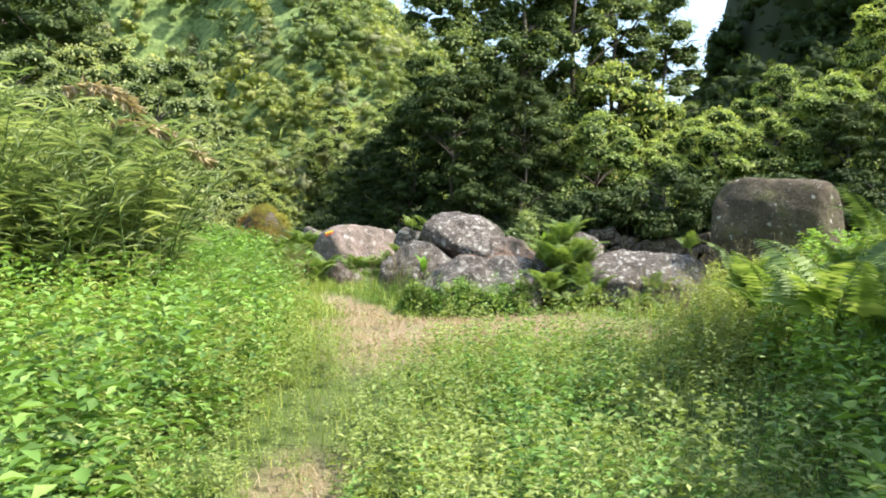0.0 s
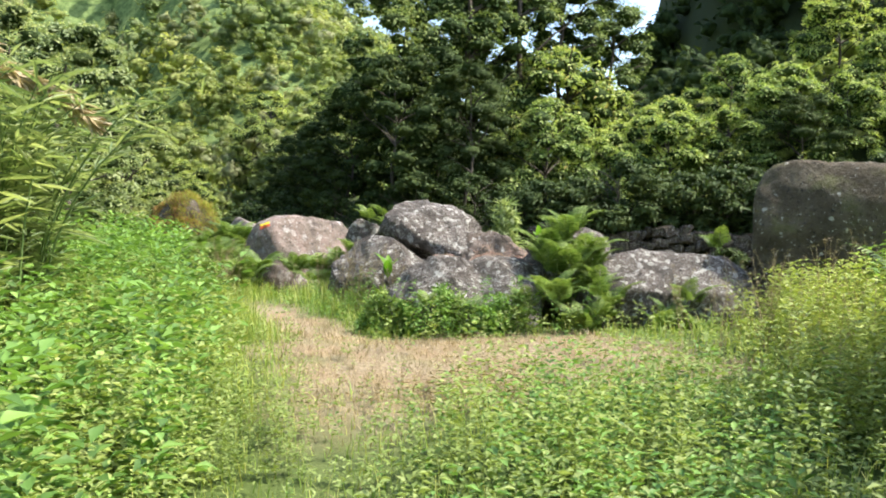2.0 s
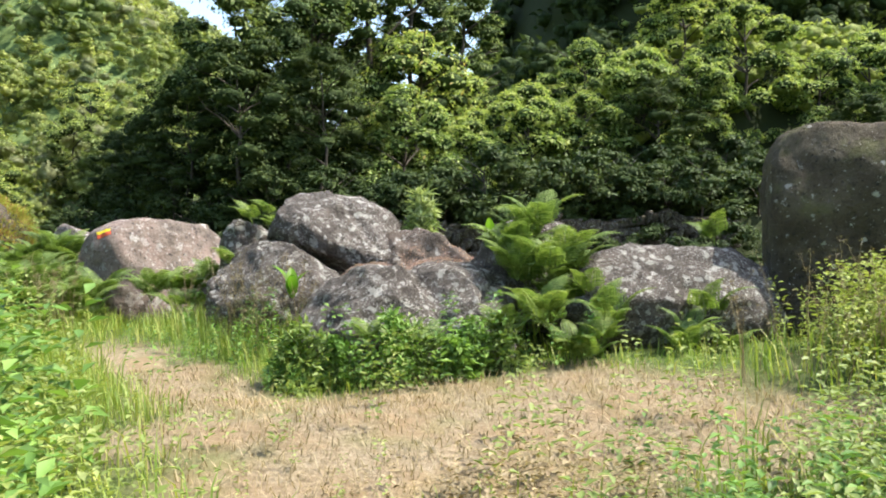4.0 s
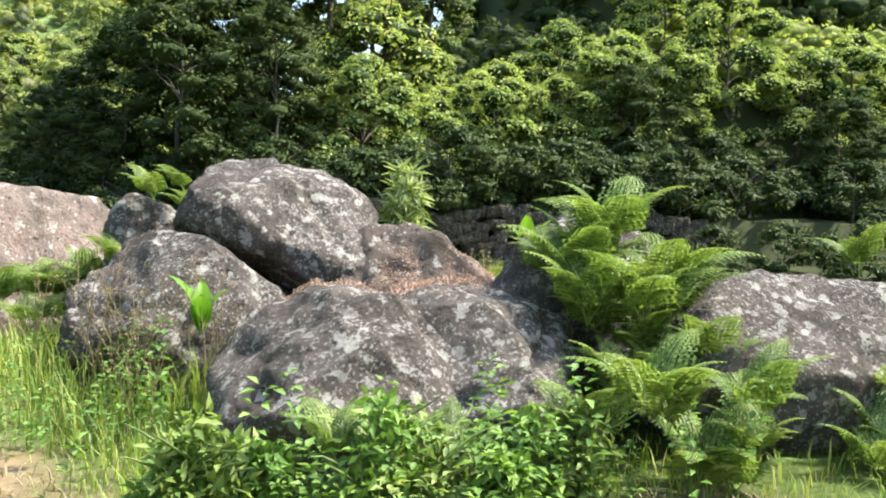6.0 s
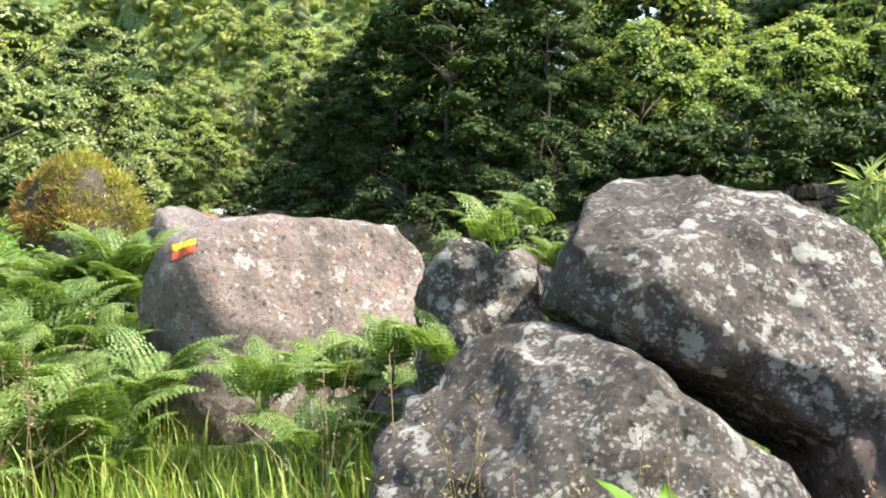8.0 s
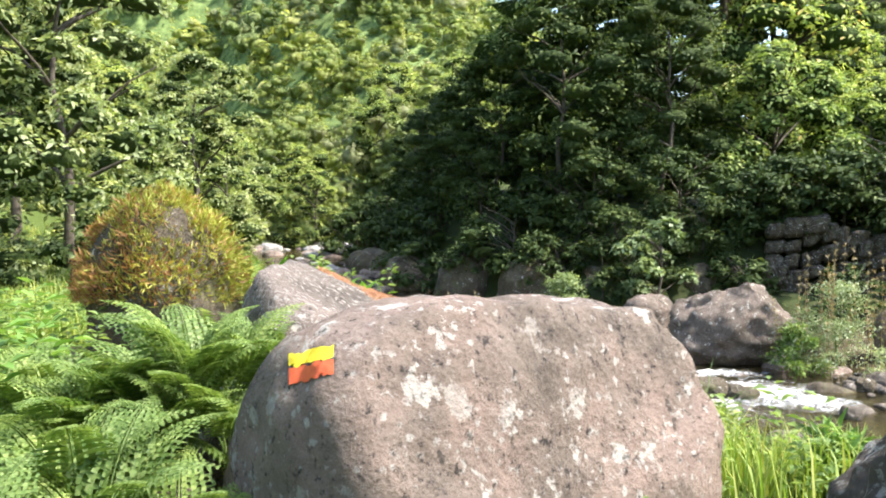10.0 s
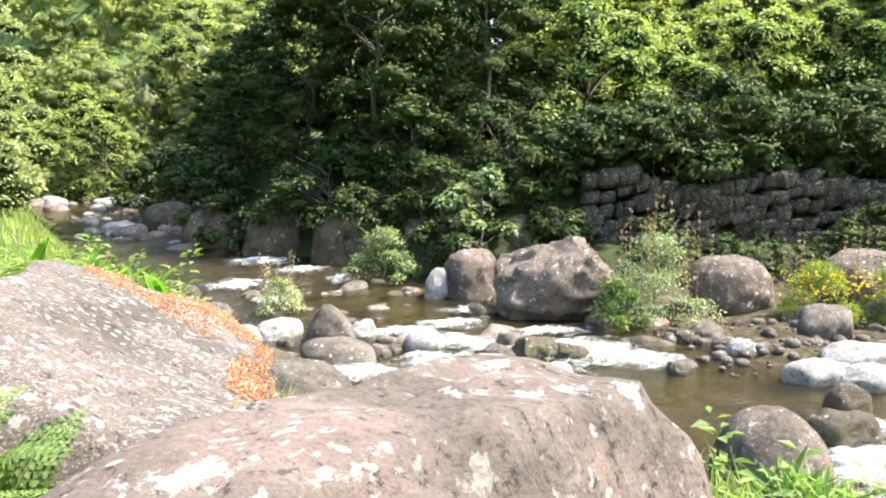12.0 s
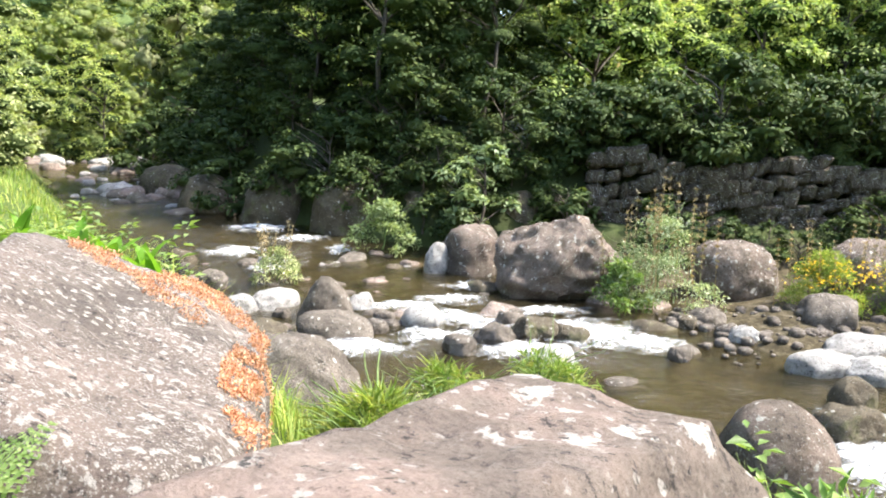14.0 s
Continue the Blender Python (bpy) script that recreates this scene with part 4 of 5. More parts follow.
def woods(label, mat, spots, forms):
    r = np.random.default_rng(len(spots))
    pieces = []
    for i, (x, y, s) in enumerate(spots):
        v, t = forms[i % len(forms)]
        a = r.uniform(0, 6.28)
        w = v * s * np.array([1, 1, r.uniform(0.8, 1.25)])
        w = np.stack([w[:, 0] * math.cos(a) - w[:, 1] * math.sin(a), w[:, 0] * math.sin(a) + w[:, 1] * math.cos(a), w[:, 2]], -1)
        pieces.append((w + np.array([x, y, float(height(x, y)) - 0.8 * s]), t))
    tagged(new("far_woods", mesh_np("far_woods", *join_geo(pieces), mat)), label, "woods", kind="stuff")


def far_woods():
    r = np.random.default_rng(77)
    near = [far_tree_geo(np.random.default_rng(220 + i), 2.6, 3.8, 16, 26, 0.36, (0.22, 0.36)) for i in range(5)]
    far = [far_tree_geo(np.random.default_rng(230 + i), 2.9, 4.0, 9, 13, 0.66, (0.3, 0.44)) for i in range(5)]
    low = [far_tree_geo(np.random.default_rng(240 + i), 1.7, 1.5, 5, 12, 0.36, (0.3, 0.48)) for i in range(4)]
    tones = [[], [], [], [], [], []]
    for i in range(70):
        px, py = r.uniform(-42, -17), r.uniform(34, 62)
        if px > -0.8 * py and -px + 0.37 * (py - 45) > 11:
            tones[int(r.integers(3))].append((px, py, r.uniform(0.8, 1.3)))
    y = 60.0
    while y < 205:
        gap = 3.5 + 0.012 * (y - 60)
        x = -0.6 * y
        while x < 0.05 * y + 2:
            px, py = x + r.uniform(-1.3, 1.3), y + r.uniform(-1.3, 1.3)
            rise = -px + 0.37 * (py - 45) - 9
            if rise > 2 or (py > 66 and px > -4):
                k = int(r.choice(3, p=[0.5, 0.27, 0.23]))
                tones[k + (3 if py > 98 else 0)].append((px, py, r.uniform(0.65, 1.25)))
            x += gap
        y += gap
    names = ["dense green woods covering the valley side", "yellow-green trees among the woods", "grey-green trees among the woods"]
    for k, spots in enumerate(tones):
        woods(names[k % 3], (M_TREE_HILL, M_HILL_YELLOW, M_HILL_GREY)[k % 3], spots, near if k < 3 else far)
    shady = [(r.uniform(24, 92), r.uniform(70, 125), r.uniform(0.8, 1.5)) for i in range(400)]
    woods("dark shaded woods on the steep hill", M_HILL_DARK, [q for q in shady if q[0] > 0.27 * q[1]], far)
    slope = [(r.uniform(13, 85), r.uniform(42, 84), r.uniform(0.7, 1.4)) for i in range(760)]
    woods("sunlit yellow-green bushes on the lower slope", M_SLOPE, [q for q in slope if q[0] > 0.2 * q[1]], low)


far_woods()


# ---- dry stone wall on the far bank ----
def make_wall():
    r = np.random.default_rng(9)
    root = tagged(new("wall_far_bank"), "dry stone wall of dark rough blocks", "wall", kind="structure")
    shapes = []
    for i in range(6):
        bm = bmesh.new()
        bmesh.ops.create_cube(bm, size=1)
        for v in bm.verts:
            v.co += Vector(tuple(r.uniform(-0.28, 0.28, 3)))
        bmesh.ops.bevel(bm, geom=bm.edges[:], offset=0.19, segments=1, affect="EDGES")
        me = bpy.data.meshes.new("block")
        bm.to_mesh(me)
        bm.free()
        me.materials.append(M_WALL)
        shapes.append(me)
    z, row = -1.4, 0
    while z < 0.75:
        hgt = r.uniform(0.22, 0.42)
        x = 5.4 + r.uniform(0, 0.4)
        while x < 19:
            w = r.uniform(0.2, 0.55)
            y = np.interp(x + w / 2, WALL_X, WALL_Y)
            ob = new("block", shapes[int(r.integers(6))])
            ob.parent = root
            ob.matrix_world = Matrix.LocRotScale((x + w / 2, y + r.uniform(-0.08, 0.08), z + hgt / 2 + r.uniform(-0.09, 0.09) + 0.2 * math.sin(1.3 * x + row)), Euler((r.uniform(-0.12, 0.12), r.uniform(-0.2, 0.2), -0.12 + r.uniform(-0.15, 0.15))), (w * 1.2, 0.6 + r.uniform(0, 0.15), hgt * r.uniform(1.15, 1.5)))
            x += w
        z += hgt
        row += 1


make_wall()


# ---- meadow ----
def tread(x, y):
    """Distance from the line walked, to keep the way clear."""
    cx = np.interp(y, [-3, 0, 1.3, 2.6, 4, 5.5, 8.5, 10.2, 11.4, 13.6, 14.6, 15], [0.2, 0.2, 0.15, -0.33, -0.78, -0.86, -0.43, -0.55, -1.1, -1.73, -1.77, -1.77])
    return np.abs(x - cx)


ROCKS = [(-1.55, 15.4, 0.75), (0.2, 13.85, 0.75), (-0.45, 13.3, 0.7), (0.5, 12.0, 0.85), (1.1, 13.4, 0.7), (2.05, 12.6, 0.4), (2.3, 11.8, 0.5), (3.3, 11.7, 0.5), (4.55, 11.95, 0.9), (-2.9, 17.2, 1.1), (-2.8, 18.3, 1.0)]


def off_rocks(x, y, grow=1.0):
    k = np.ones(len(x), dtype=bool)
    for rx, ry, rr in ROCKS:
        k &= (x - rx) ** 2 + (y - ry) ** 2 > (rr * grow) ** 2
    return k


def near_land(n, r, xr, yr):
    x, y = r.uniform(*xr, n), r.uniform(*yr, n)
    k = y < np.interp(x, NEAR_X, NEAR_Y) - 0.8
    return x[k], y[k]


def make_grass():
    r = np.random.default_rng(21)
    pieces = []
    for n, xr, yr, hmin, hmax, wid in [(36000, (-6, 5), (-1.0, 16), 0.1, 0.34, 0.007), (30000, (-9, 9), (8, 26), 0.15, 0.5, 0.012), (14000, (-16, -3), (16, 50), 0.1, 0.28, 0.02), (13000, (-3.4, 0.2), (10, 15), 0.08, 0.4, 0.006), (7000, (-2.0, 0.6), (16.8, 20.2), 0.2, 0.5, 0.009), (6000, (-5.5, -2.2), (18.9, 21.5), 0.12, 0.4, 0.01)]:
        x, y = near_land(n, r, xr, yr)
        bare = path_cover(x, y)
        k = (r.random(len(x)) > bare * 0.985) & off_rocks(x, y, 0.9)
        x, y, bare = x[k], y[k], bare[k]
        h = r.uniform(hmin, hmax, len(x)) * (1 - 0.75 * bare)
        h *= np.clip(0.5 + tread(x, y) * 0.8, 0.5, 1.0)
        h *= 1 - 0.6 * smooth(10.0, 10.4, y) * smooth(12.4, 12.0, y) * smooth(-0.9, -0.3, x)
        lean = r.normal(0, 0.5, (len(x), 3))
        lean[:, 2] = 0
        pieces.append(blades_geo(np.stack([x, y, height(x, y) - 0.01], -1), lean, h, wid))
    tagged(new("grass", mesh_np("grass", *join_geo(pieces), M_GRASS)), "tall green meadow grass", "grass", kind="stuff")
    x, y = r.uniform(-3.2, 5, 60000), r.uniform(1.0, 11.8, 60000)
    k = (r.random(len(x)) < path_cover(x, y)) & off_rocks(x, y, 0.9)
    x, y = x[k], y[k]
    lean = r.normal(0, 1.6, (len(x), 3))
    lean[:, 2] = 0
    v, t = blades_geo(np.stack([x, y, height(x, y)], -1), lean, r.uniform(0.02, 0.085, len(x)), 0.006)
    tagged(new("dry_grass", mesh_np("dry_grass", v, t, M_STRAW)), "flattened dry straw on the trodden path", "straw", kind="stuff")


make_grass()


def weed_plant(r, tall, leaves, leaf):
    h = np.sort(r.uniform(0.12, 1.0, leaves)) * tall
    a = np.cumsum(np.full(leaves, 2.4)) + r.uniform(0, 1, leaves)
    out = np.stack([np.cos(a), np.sin(a), np.zeros(leaves)], -1)
    bend = r.normal(0, 0.12, 3) * tall
    core = np.stack([bend[0] * (h / tall) ** 2, bend[1] * (h / tall) ** 2, h], -1)
    base = core + out * 0.03
    ax = out + np.array([[0, 0, 1]]) * r.uniform(-0.15, 0.7, (leaves, 1))
    L = leaf * r.uniform(0.7, 1.25, leaves) * (1.15 - 0.5 * h / tall)
    return leaves_geo(base, ax, np.array([[0, 0, 1.0]]) + out * 0.2 + r.normal(0, 0.2, (leaves, 3)), L, L * 0.5)


def weed_patch(name, label, seed, n, density, tall, leaves, leaf, mat, xr, yr, cat="weeds"):
    r = np.random.default_rng(seed)
    protos = [weed_plant(r, 1.0, leaves, leaf / tall[1]) for _ in range(8)]
    x, y = near_land(n, r, xr, yr)
    k = (r.random(len(x)) < density(x, y)) & off_rocks(x, y, 0.95)
    x, y = x[k], y[k]
    z = height(x, y)
    pieces = []
    near = np.clip(0.5 + tread(x, y) * 0.7, 0.5, 1.0)
    for i in range(len(x)):
        v, t = protos[i % 8]
        a = r.uniform(0, 6.28)
        s = r.uniform(*tall) * near[i]
        w = v * s * np.array([1.0, 1.0, 1.0])
        ca, sa = math.cos(a), math.sin(a)
        pieces.append((np.stack([w[:, 0] * ca - w[:, 1] * sa + x[i], w[:, 0] * sa + w[:, 1] * ca + y[i], w[:, 2] + z[i]], -1), t))
    tagged(new(name, mesh_np(name, *join_geo(pieces), mat)), label, cat, kind="stuff")


def left_weeds(x, y):
    edge = np.interp(y, [-1, 2, 5, 8, 11, 13, 16], [-0.8, -0.95, -1.2, -1.4, -2.1, -2.8, -3.4])
    return smooth(0.25, -0.35, x - edge) * 0.9 * (1 - path_cover(x, y))


def right_weeds(x, y):
    edge = np.interp(y, [-1, 2, 5, 8, 10], [0.9, 1.3, 2.0, 3.0, 4.2])
    return smooth(-0.25, 0.35, x - edge) * 0.9 * (y < 11.0)


def tufts(x, y):
    a = np.exp(-(x - 0.75) ** 2 / 0.5) * smooth(8.2, 7.2, y) + 1.2 * np.exp(-((x - 1.0) ** 2 / 0.8 + (y - 7.6) ** 2 / 0.3))
    b = np.exp(-((x - 0.35) ** 2 / 0.6 + (y - 11.0) ** 2 / 0.10)) * 1.2
    c = np.exp(-((x + 0.9) ** 2 / 0.4 + (y - 12.3) ** 2 / 0.5)) * 0.6
    return np.clip(a * 0.5 + b + c, 0, 0.9)


weed_patch("weeds", "lush green knee-high leafy weeds", 31, 5200, left_weeds, (0.35, 0.95), 26, 0.15, M_WEED, (-8.5, -0.6), (-0.5, 17))
weed_patch("weeds", "lush green leafy weeds with fern between", 32, 2600, right_weeds, (0.35, 0.9), 26, 0.15, M_WEED, (0.6, 8), (-0.5, 11))
weed_patch("pale_weeds", "feathery yellow-green weeds along the path", 35, 9000, lambda x, y: np.clip(0.75 * smooth(-0.1, 0.5, waves(x, y, 0.9, 5.0)) + 0.25, 0, 1) * np.maximum(1 - path_cover(x, y), 0.32 * smooth(-0.1, 0.5, waves(x, y, 0.35, 7.0))) * smooth(11.0, 10.0, y + 0.4 * np.abs(x - 0.5)), (0.3, 0.7), 30, 0.07, M_WEED_PALE, (-4.5, 4.5), (-0.5, 12))
weed_patch("dry_weeds", "heap of brown withered weeds on the path", 36, 700, lambda x, y: np.exp(-((x - 0.1) ** 2 / 0.5 + (y - 8.4) ** 2 / 0.18)), (0.15, 0.38), 20, 0.07, M_SEED, (-1.4, 1.6), (7.4, 9.4))
weed_patch("weeds", "low green weeds beside the path and rocks", 33, 4200, tufts, (0.25, 0.6), 26, 0.08, M_WEED, (-2, 2.5), (0.3, 13.5))
weed_patch("pale_weeds", "tall feathery yellow-green grass and weeds beside the boulders", 37, 1500, lambda x, y: 0.95 * smooth(-0.2, 0.4, x - np.interp(y, [4, 7, 9, 10.6], [1.5, 2.1, 2.6, 3.1])) * smooth(10.9, 10.3, y), (0.3, 0.65), 34, 0.075, M_WEED_PALE, (1.8, 5.0), (6.8, 11))
weed_patch("pale_weeds", "feathery light green weeds beside the path", 38, 1100, lambda x, y: 0.9 * smooth(0.3, -0.3, x - np.interp(y, [4, 7, 9, 12], [-1.1, -1.2, -1.5, -2.2])), (0.4, 0.8), 34, 0.075, M_WEED_PALE, (-4.2, -0.9), (3.5, 12.5))
weed_patch("bank_weeds", "green weeds on the river bank", 34, 2600, lambda x, y: np.where(y > 16.6 + 0.0 * x, 0.8, 0) * smooth(20.6, 19.5, y - np.maximum(0, -x - 1) * 1.2), (0.25, 0.6), 20, 0.11, M_FERN, (-7, 6), (16, 24))


# ---- ferns ----
def frond_mesh(seed, length=0.8, pairs=17, lobes=4, blade=0.13, name="frond"):
    r = np.random.default_rng(seed)
    s = np.linspace(0, 1, 12)
    arch = np.stack([s * length * 0.85, np.zeros(12), (0.5 * np.sin(s * 2.3)) * length * 0.62], -1)
    pieces = [tube_geo(arch, np.linspace(0.006, 0.0015, 12), 3)]
    for k in range(pairs):
        u = 0.24 + 0.75 * k / (pairs - 1)
        p = np.array([np.interp(u, s, arch[:, j]) for j in range(3)])
        q = np.array([np.interp(min(1, u + 0.03), s, arch[:, j]) for j in range(3)])
        fwd = unit((q - p)[None, :] + 1e-6)[0]
        plen = length * 0.34 * (1.03 - u) ** 0.85 * r.uniform(0.85, 1.15)
        for sgn in (-1, 1):
            d = np.array([0, sgn, 0]) * 0.93 + fwd * 0.36
            d = d / np.linalg.norm(d)
            up = np.array([-fwd[2], 0, fwd[0]])
            pieces.append(leaves_geo(p[None, :], (d - np.array([0, 0, 0.14]))[None, :], up[None, :], plen, plen * blade + 0.004, 0.05))
            lt = np.linspace(0.08, 0.85, lobes)
            base = p + d * (lt * plen)[:, None] - np.array([0, 0, 1]) * ((lt ** 2) * plen * 0.14)[:, None]
            ll = plen * 0.2 * (1.1 - lt) + 0.008
            for sg2 in (-1, 1) if lobes else ():
                ax = np.tile(d * 0.6 + fwd * sg2 * 0.8, (lobes, 1))
                pieces.append(leaves_geo(base, ax, np.tile(up, (lobes, 1)) + r.normal(0, 0.15, (lobes, 3)), ll, plen * 0.15 + 0.003, 0.1))
    return mesh_np(name, *join_geo(pieces), M_FERN)


fronds = [frond_mesh(s) for s in (1, 2, 3)]
plain_fronds = [frond_mesh(s, pairs=19, lobes=0, blade=0.22) for s in (4, 5, 6)]


def fern(x, y, z, size, count, seed, label="green fern with arching fronds", spread=360, face=0, steep=0.5):
    r = random.Random(seed)
    root = new("fern")
    root.location = (x, y, z)
    for i in range(count):
        ob = part("frond", (fronds if 10.5 < y < 16.5 else plain_fronds)[i % 3], root)
        a = face - spread / 2 + spread * (i + r.uniform(0.1, 0.9)) / count
        s = size * r.uniform(0.75, 1.15)
        ob.matrix_basis = Matrix.LocRotScale((0, 0, 0), Euler((radians(r.uniform(-12, 12)), radians(-r.uniform(10, 60) * steep - 8), radians(a)), "XYZ"), (s, s, s))
    return tagged(root, label, "fern", group="ferns among the boulders")


fern_spots = []
rf = random.Random(4)
for i in range(11):
    fern_spots.append((1.7 + rf.uniform(-0.3, 0.35), 11.7 + rf.uniform(-0.3, 0.4), rf.uniform(0.0, 0.6), rf.uniform(0.45, 0.65), 6))
for i in range(5):
    fern_spots.append((1.75 + rf.uniform(-0.25, 0.3), 12.2 + rf.uniform(-0.2, 0.3), rf.uniform(0.6, 0.85), rf.uniform(0.5, 0.7), 6))
for x, y, z in ((1.5, 11.95, 0.68), (1.75, 12.0, 0.88), (1.9, 11.8, 0.62), (1.7, 11.6, 0.55)):
    fern_spots.append((x, y, z, 0.72, 8))
for i in range(12):
    x = rf.uniform(1.35, 3.0)
    fern_spots.append((x, 11.15 - 0.05 * x + rf.uniform(-0.2, 0.15), rf.uniform(-0.05, 0.3), rf.uniform(0.4, 0.65), 6))
for i in range(5):
    fern_spots.append((0.1 + 0.25 * i, 11.05 + rf.uniform(-0.1, 0.1), rf.uniform(0.0, 0.2), rf.uniform(0.35, 0.5), 6))
for i in range(12):
    fern_spots.append((-1.35 + rf.uniform(-0.4, 0.45), 14.45 + rf.uniform(-0.25, 0.4), rf.uniform(0.1, 0.38), rf.uniform(0.5, 0.7), 7))
for i in range(18):
    fern_spots.append((-2.7 + rf.uniform(-0.5, 0.35), 15.2 + rf.uniform(-0.9, 1.0), rf.uniform(0.1, 0.45), rf.uniform(0.5, 0.8), 7))
for i in range(16):
    fern_spots.append((-3.45 + rf.uniform(-0.5, 0.25), 16.5 + rf.uniform(-1.1, 1.2), rf.uniform(0.05, 0.28), rf.uniform(0.6, 0.85), 7))
for i in range(12):
    fern_spots.append((-2.35 + rf.uniform(-0.45, 0.25), 14.1 + rf.uniform(-0.5, 0.5), rf.uniform(0.05, 0.3), rf.uniform(0.5, 0.75), 7))
for i in range(34):
    x, y = rf.uniform(1.9, 4.6), rf.uniform(3.2, 7.5)
    if x > 1.0 + 0.22 * y:
        fern_spots.append((x, y, float(height(x, y)) + rf.uniform(0.35, 0.75), rf.uniform(0.8, 1.15), 6))
for i in range(9):
    fern_spots.append((-3.25 + rf.uniform(-0.25, 0.3), 16.3 + rf.uniform(-0.6, 0.7), rf.uniform(0.35, 0.6), rf.uniform(0.6, 0.8), 7))
for i in range(8):
    fern_spots.append((-2.6 + rf.uniform(-0.2, 0.1), 16.05 + rf.uniform(-0.35, 0.4), rf.uniform(0.5, 0.75), rf.uniform(0.5, 0.65), 7))
for i in range(10):
    fern_spots.append((-3.6 + rf.uniform(-0.6, 0.8), 19.5 + rf.uniform(-0.8, 1.2), rf.uniform(0.2, 0.6), rf.uniform(0.5, 0.8), 6))
for i in range(8):
    x, y = rf.uniform(0.3, 3.0), rf.uniform(17.8, 19.2)
    fern_spots.append((x, y, float(height(x, y)) + 0.15, rf.uniform(0.5, 0.7), 7))
for i, (x, y, z, s, c) in enumerate(fern_spots):
    if tread(np.array([x]), np.array([y]))[0] < (0.15 if y > 14.1 else 0.30 + 0.25 * s):
        continue
    fern(x, y, z, s, c, 300 + i)
for i, (x, y, z, s) in enumerate([(-0.35, 14.3, 1.12, 0.42), (-0.55, 14.15, 1.05, 0.5), (-0.3, 14.0, 0.95, 0.45), (3.6, 12.2, 0.75, 0.6), (-0.75, 13.95, 0.6, 0.5)]):
    fern(x, y, z, s, 4, 500 + i, "small fern growing from a crack in the boulders", 160, 200)


# ---- broad-leaved plants ----
def broad_leaf_mesh(length, width, name="leaf"):
    n, m = 9, 4
    u = np.linspace(0, 1, n)
    w = np.linspace(-1, 1, 2 * m + 1)
    U, W = np.meshgrid(u, w, indexing="ij")
    prof = width * np.sin(np.pi * np.clip(0.04 + 0.96 * U ** 0.8, 0, 1)) ** 0.8
    X = length * (U * 0.45 + 0.35 * U ** 2)
    Z = length * (0.95 * U - 0.35 * U ** 2.2) + np.abs(W) * prof * 0.30
    v = np.stack([X, W * prof, Z], -1).reshape(-1, 3)
    k = 2 * m + 1
    i = (np.arange(n - 1)[:, None] * k + np.arange(k - 1)[None, :]).reshape(-1, 1)
    t = np.concatenate([i + [0, 1, k + 1], i + [0, k + 1, k]], axis=1).reshape(-1, 3)
    return mesh_np(name, v, t, M_LILY, True)


LEAF = broad_leaf_mesh(0.34, 0.065)


def lily(x, y, z, size, count, seed, label="bright green broad-leaved lily plant"):
    r = random.Random(seed)
    root = new("lily_plant")
    root.location = (x, y, z)
    for i in range(count):
        ob = part("leaf", LEAF, root)
        s = size * r.uniform(0.7, 1.1)
        ob.matrix_basis = Matrix.LocRotScale((0, 0, 0), Euler((0, radians(r.uniform(-48, -14)), radians(360 * i / count + r.uniform(-25, 25)))), (s, s, s))
    return tagged(root, label, "plant", group="broad-leaved plants among the boulders")


lily(-0.3, 12.5, 0.42, 1.05, 4, 1)
lily(1.52, 12.6, 0.82, 0.8, 3, 2)
for i in range(9):
    x, y = -3.9 + 0.15 * i + rf.uniform(-0.1, 0.1), 19.5 + rf.uniform(-0.3, 0.5)
    lily(x, y, float(height(x, y)) + 0.1, rf.uniform(1.0, 1.5), 5, 20 + i, "bright green lily plant on the bank")


# ---- shrubs, reeds and flowers ----
def bush(x, y, z, radius, tall, leaves, leaf, mat, label, seed, cat="bush", name="bush", aspect=0.45):
    r = np.random.default_rng(seed)
    root = new(name)
    root.location = (x, y, z)
    part("stem", mesh_np("stem", *trunk_geo(r, tall * 0.8, 0.02, 10, radius), M_STEM, True), root)["kind"] = "stuff"
    part("leaves", mesh_np("leaves", *crown_geo(r, radius, tall, 30, leaves, leaf, droop=0.1, low=1.0, aspect=aspect), mat), root)
    return tagged(root, label, cat)


def spikes(parent, n, radius, low, high, seed):
    r = np.random.default_rng(seed)
    for i in range(n):
        a, q = r.uniform(0, 6.28), radius * math.sqrt(r.random())
        h = r.uniform(low, high)
        b = np.array([q * math.cos(a), q * math.sin(a), 0])
        tip = b + np.array([r.normal(0, 0.12), r.normal(0, 0.12), h])
        s = np.linspace(0, 1, 14)[:, None]
        core = b + (tip - b) * s
        pts = np.repeat(core[6:], 5, axis=0)
        d = r.normal(size=(len(pts), 3)) + np.array([[0, 0, 0.5]])
        geo = join_geo([tube_geo(core, np.linspace(0.008, 0.003, 14), 4), leaves_geo(pts, d, r.normal(size=(len(pts), 3)), 0.07, 0.035)])
        part("flower_spike", mesh_np("flower_spike", *geo, M_SEED), parent, "thin brown flower spike")


def flower_heads(parent, n, seed):
    r = np.random.default_rng(seed)
    q = np.stack([r.normal(0, 0.5, n), r.normal(-0.3, 0.35, n), r.uniform(0.55, 1.1, n)], -1)
    pet = np.repeat(q, 5, axis=0)
    ax = r.normal(size=(5 * n, 3)) * np.array([[1, 1, 0.4]])
    part("flower", mesh_np("flower", *leaves_geo(pet, ax, np.tile([0, 0, 1.0], (5 * n, 1)), 0.045, 0.035), M_YELLOW), parent, "bright yellow flowers")["kind"] = "stuff"


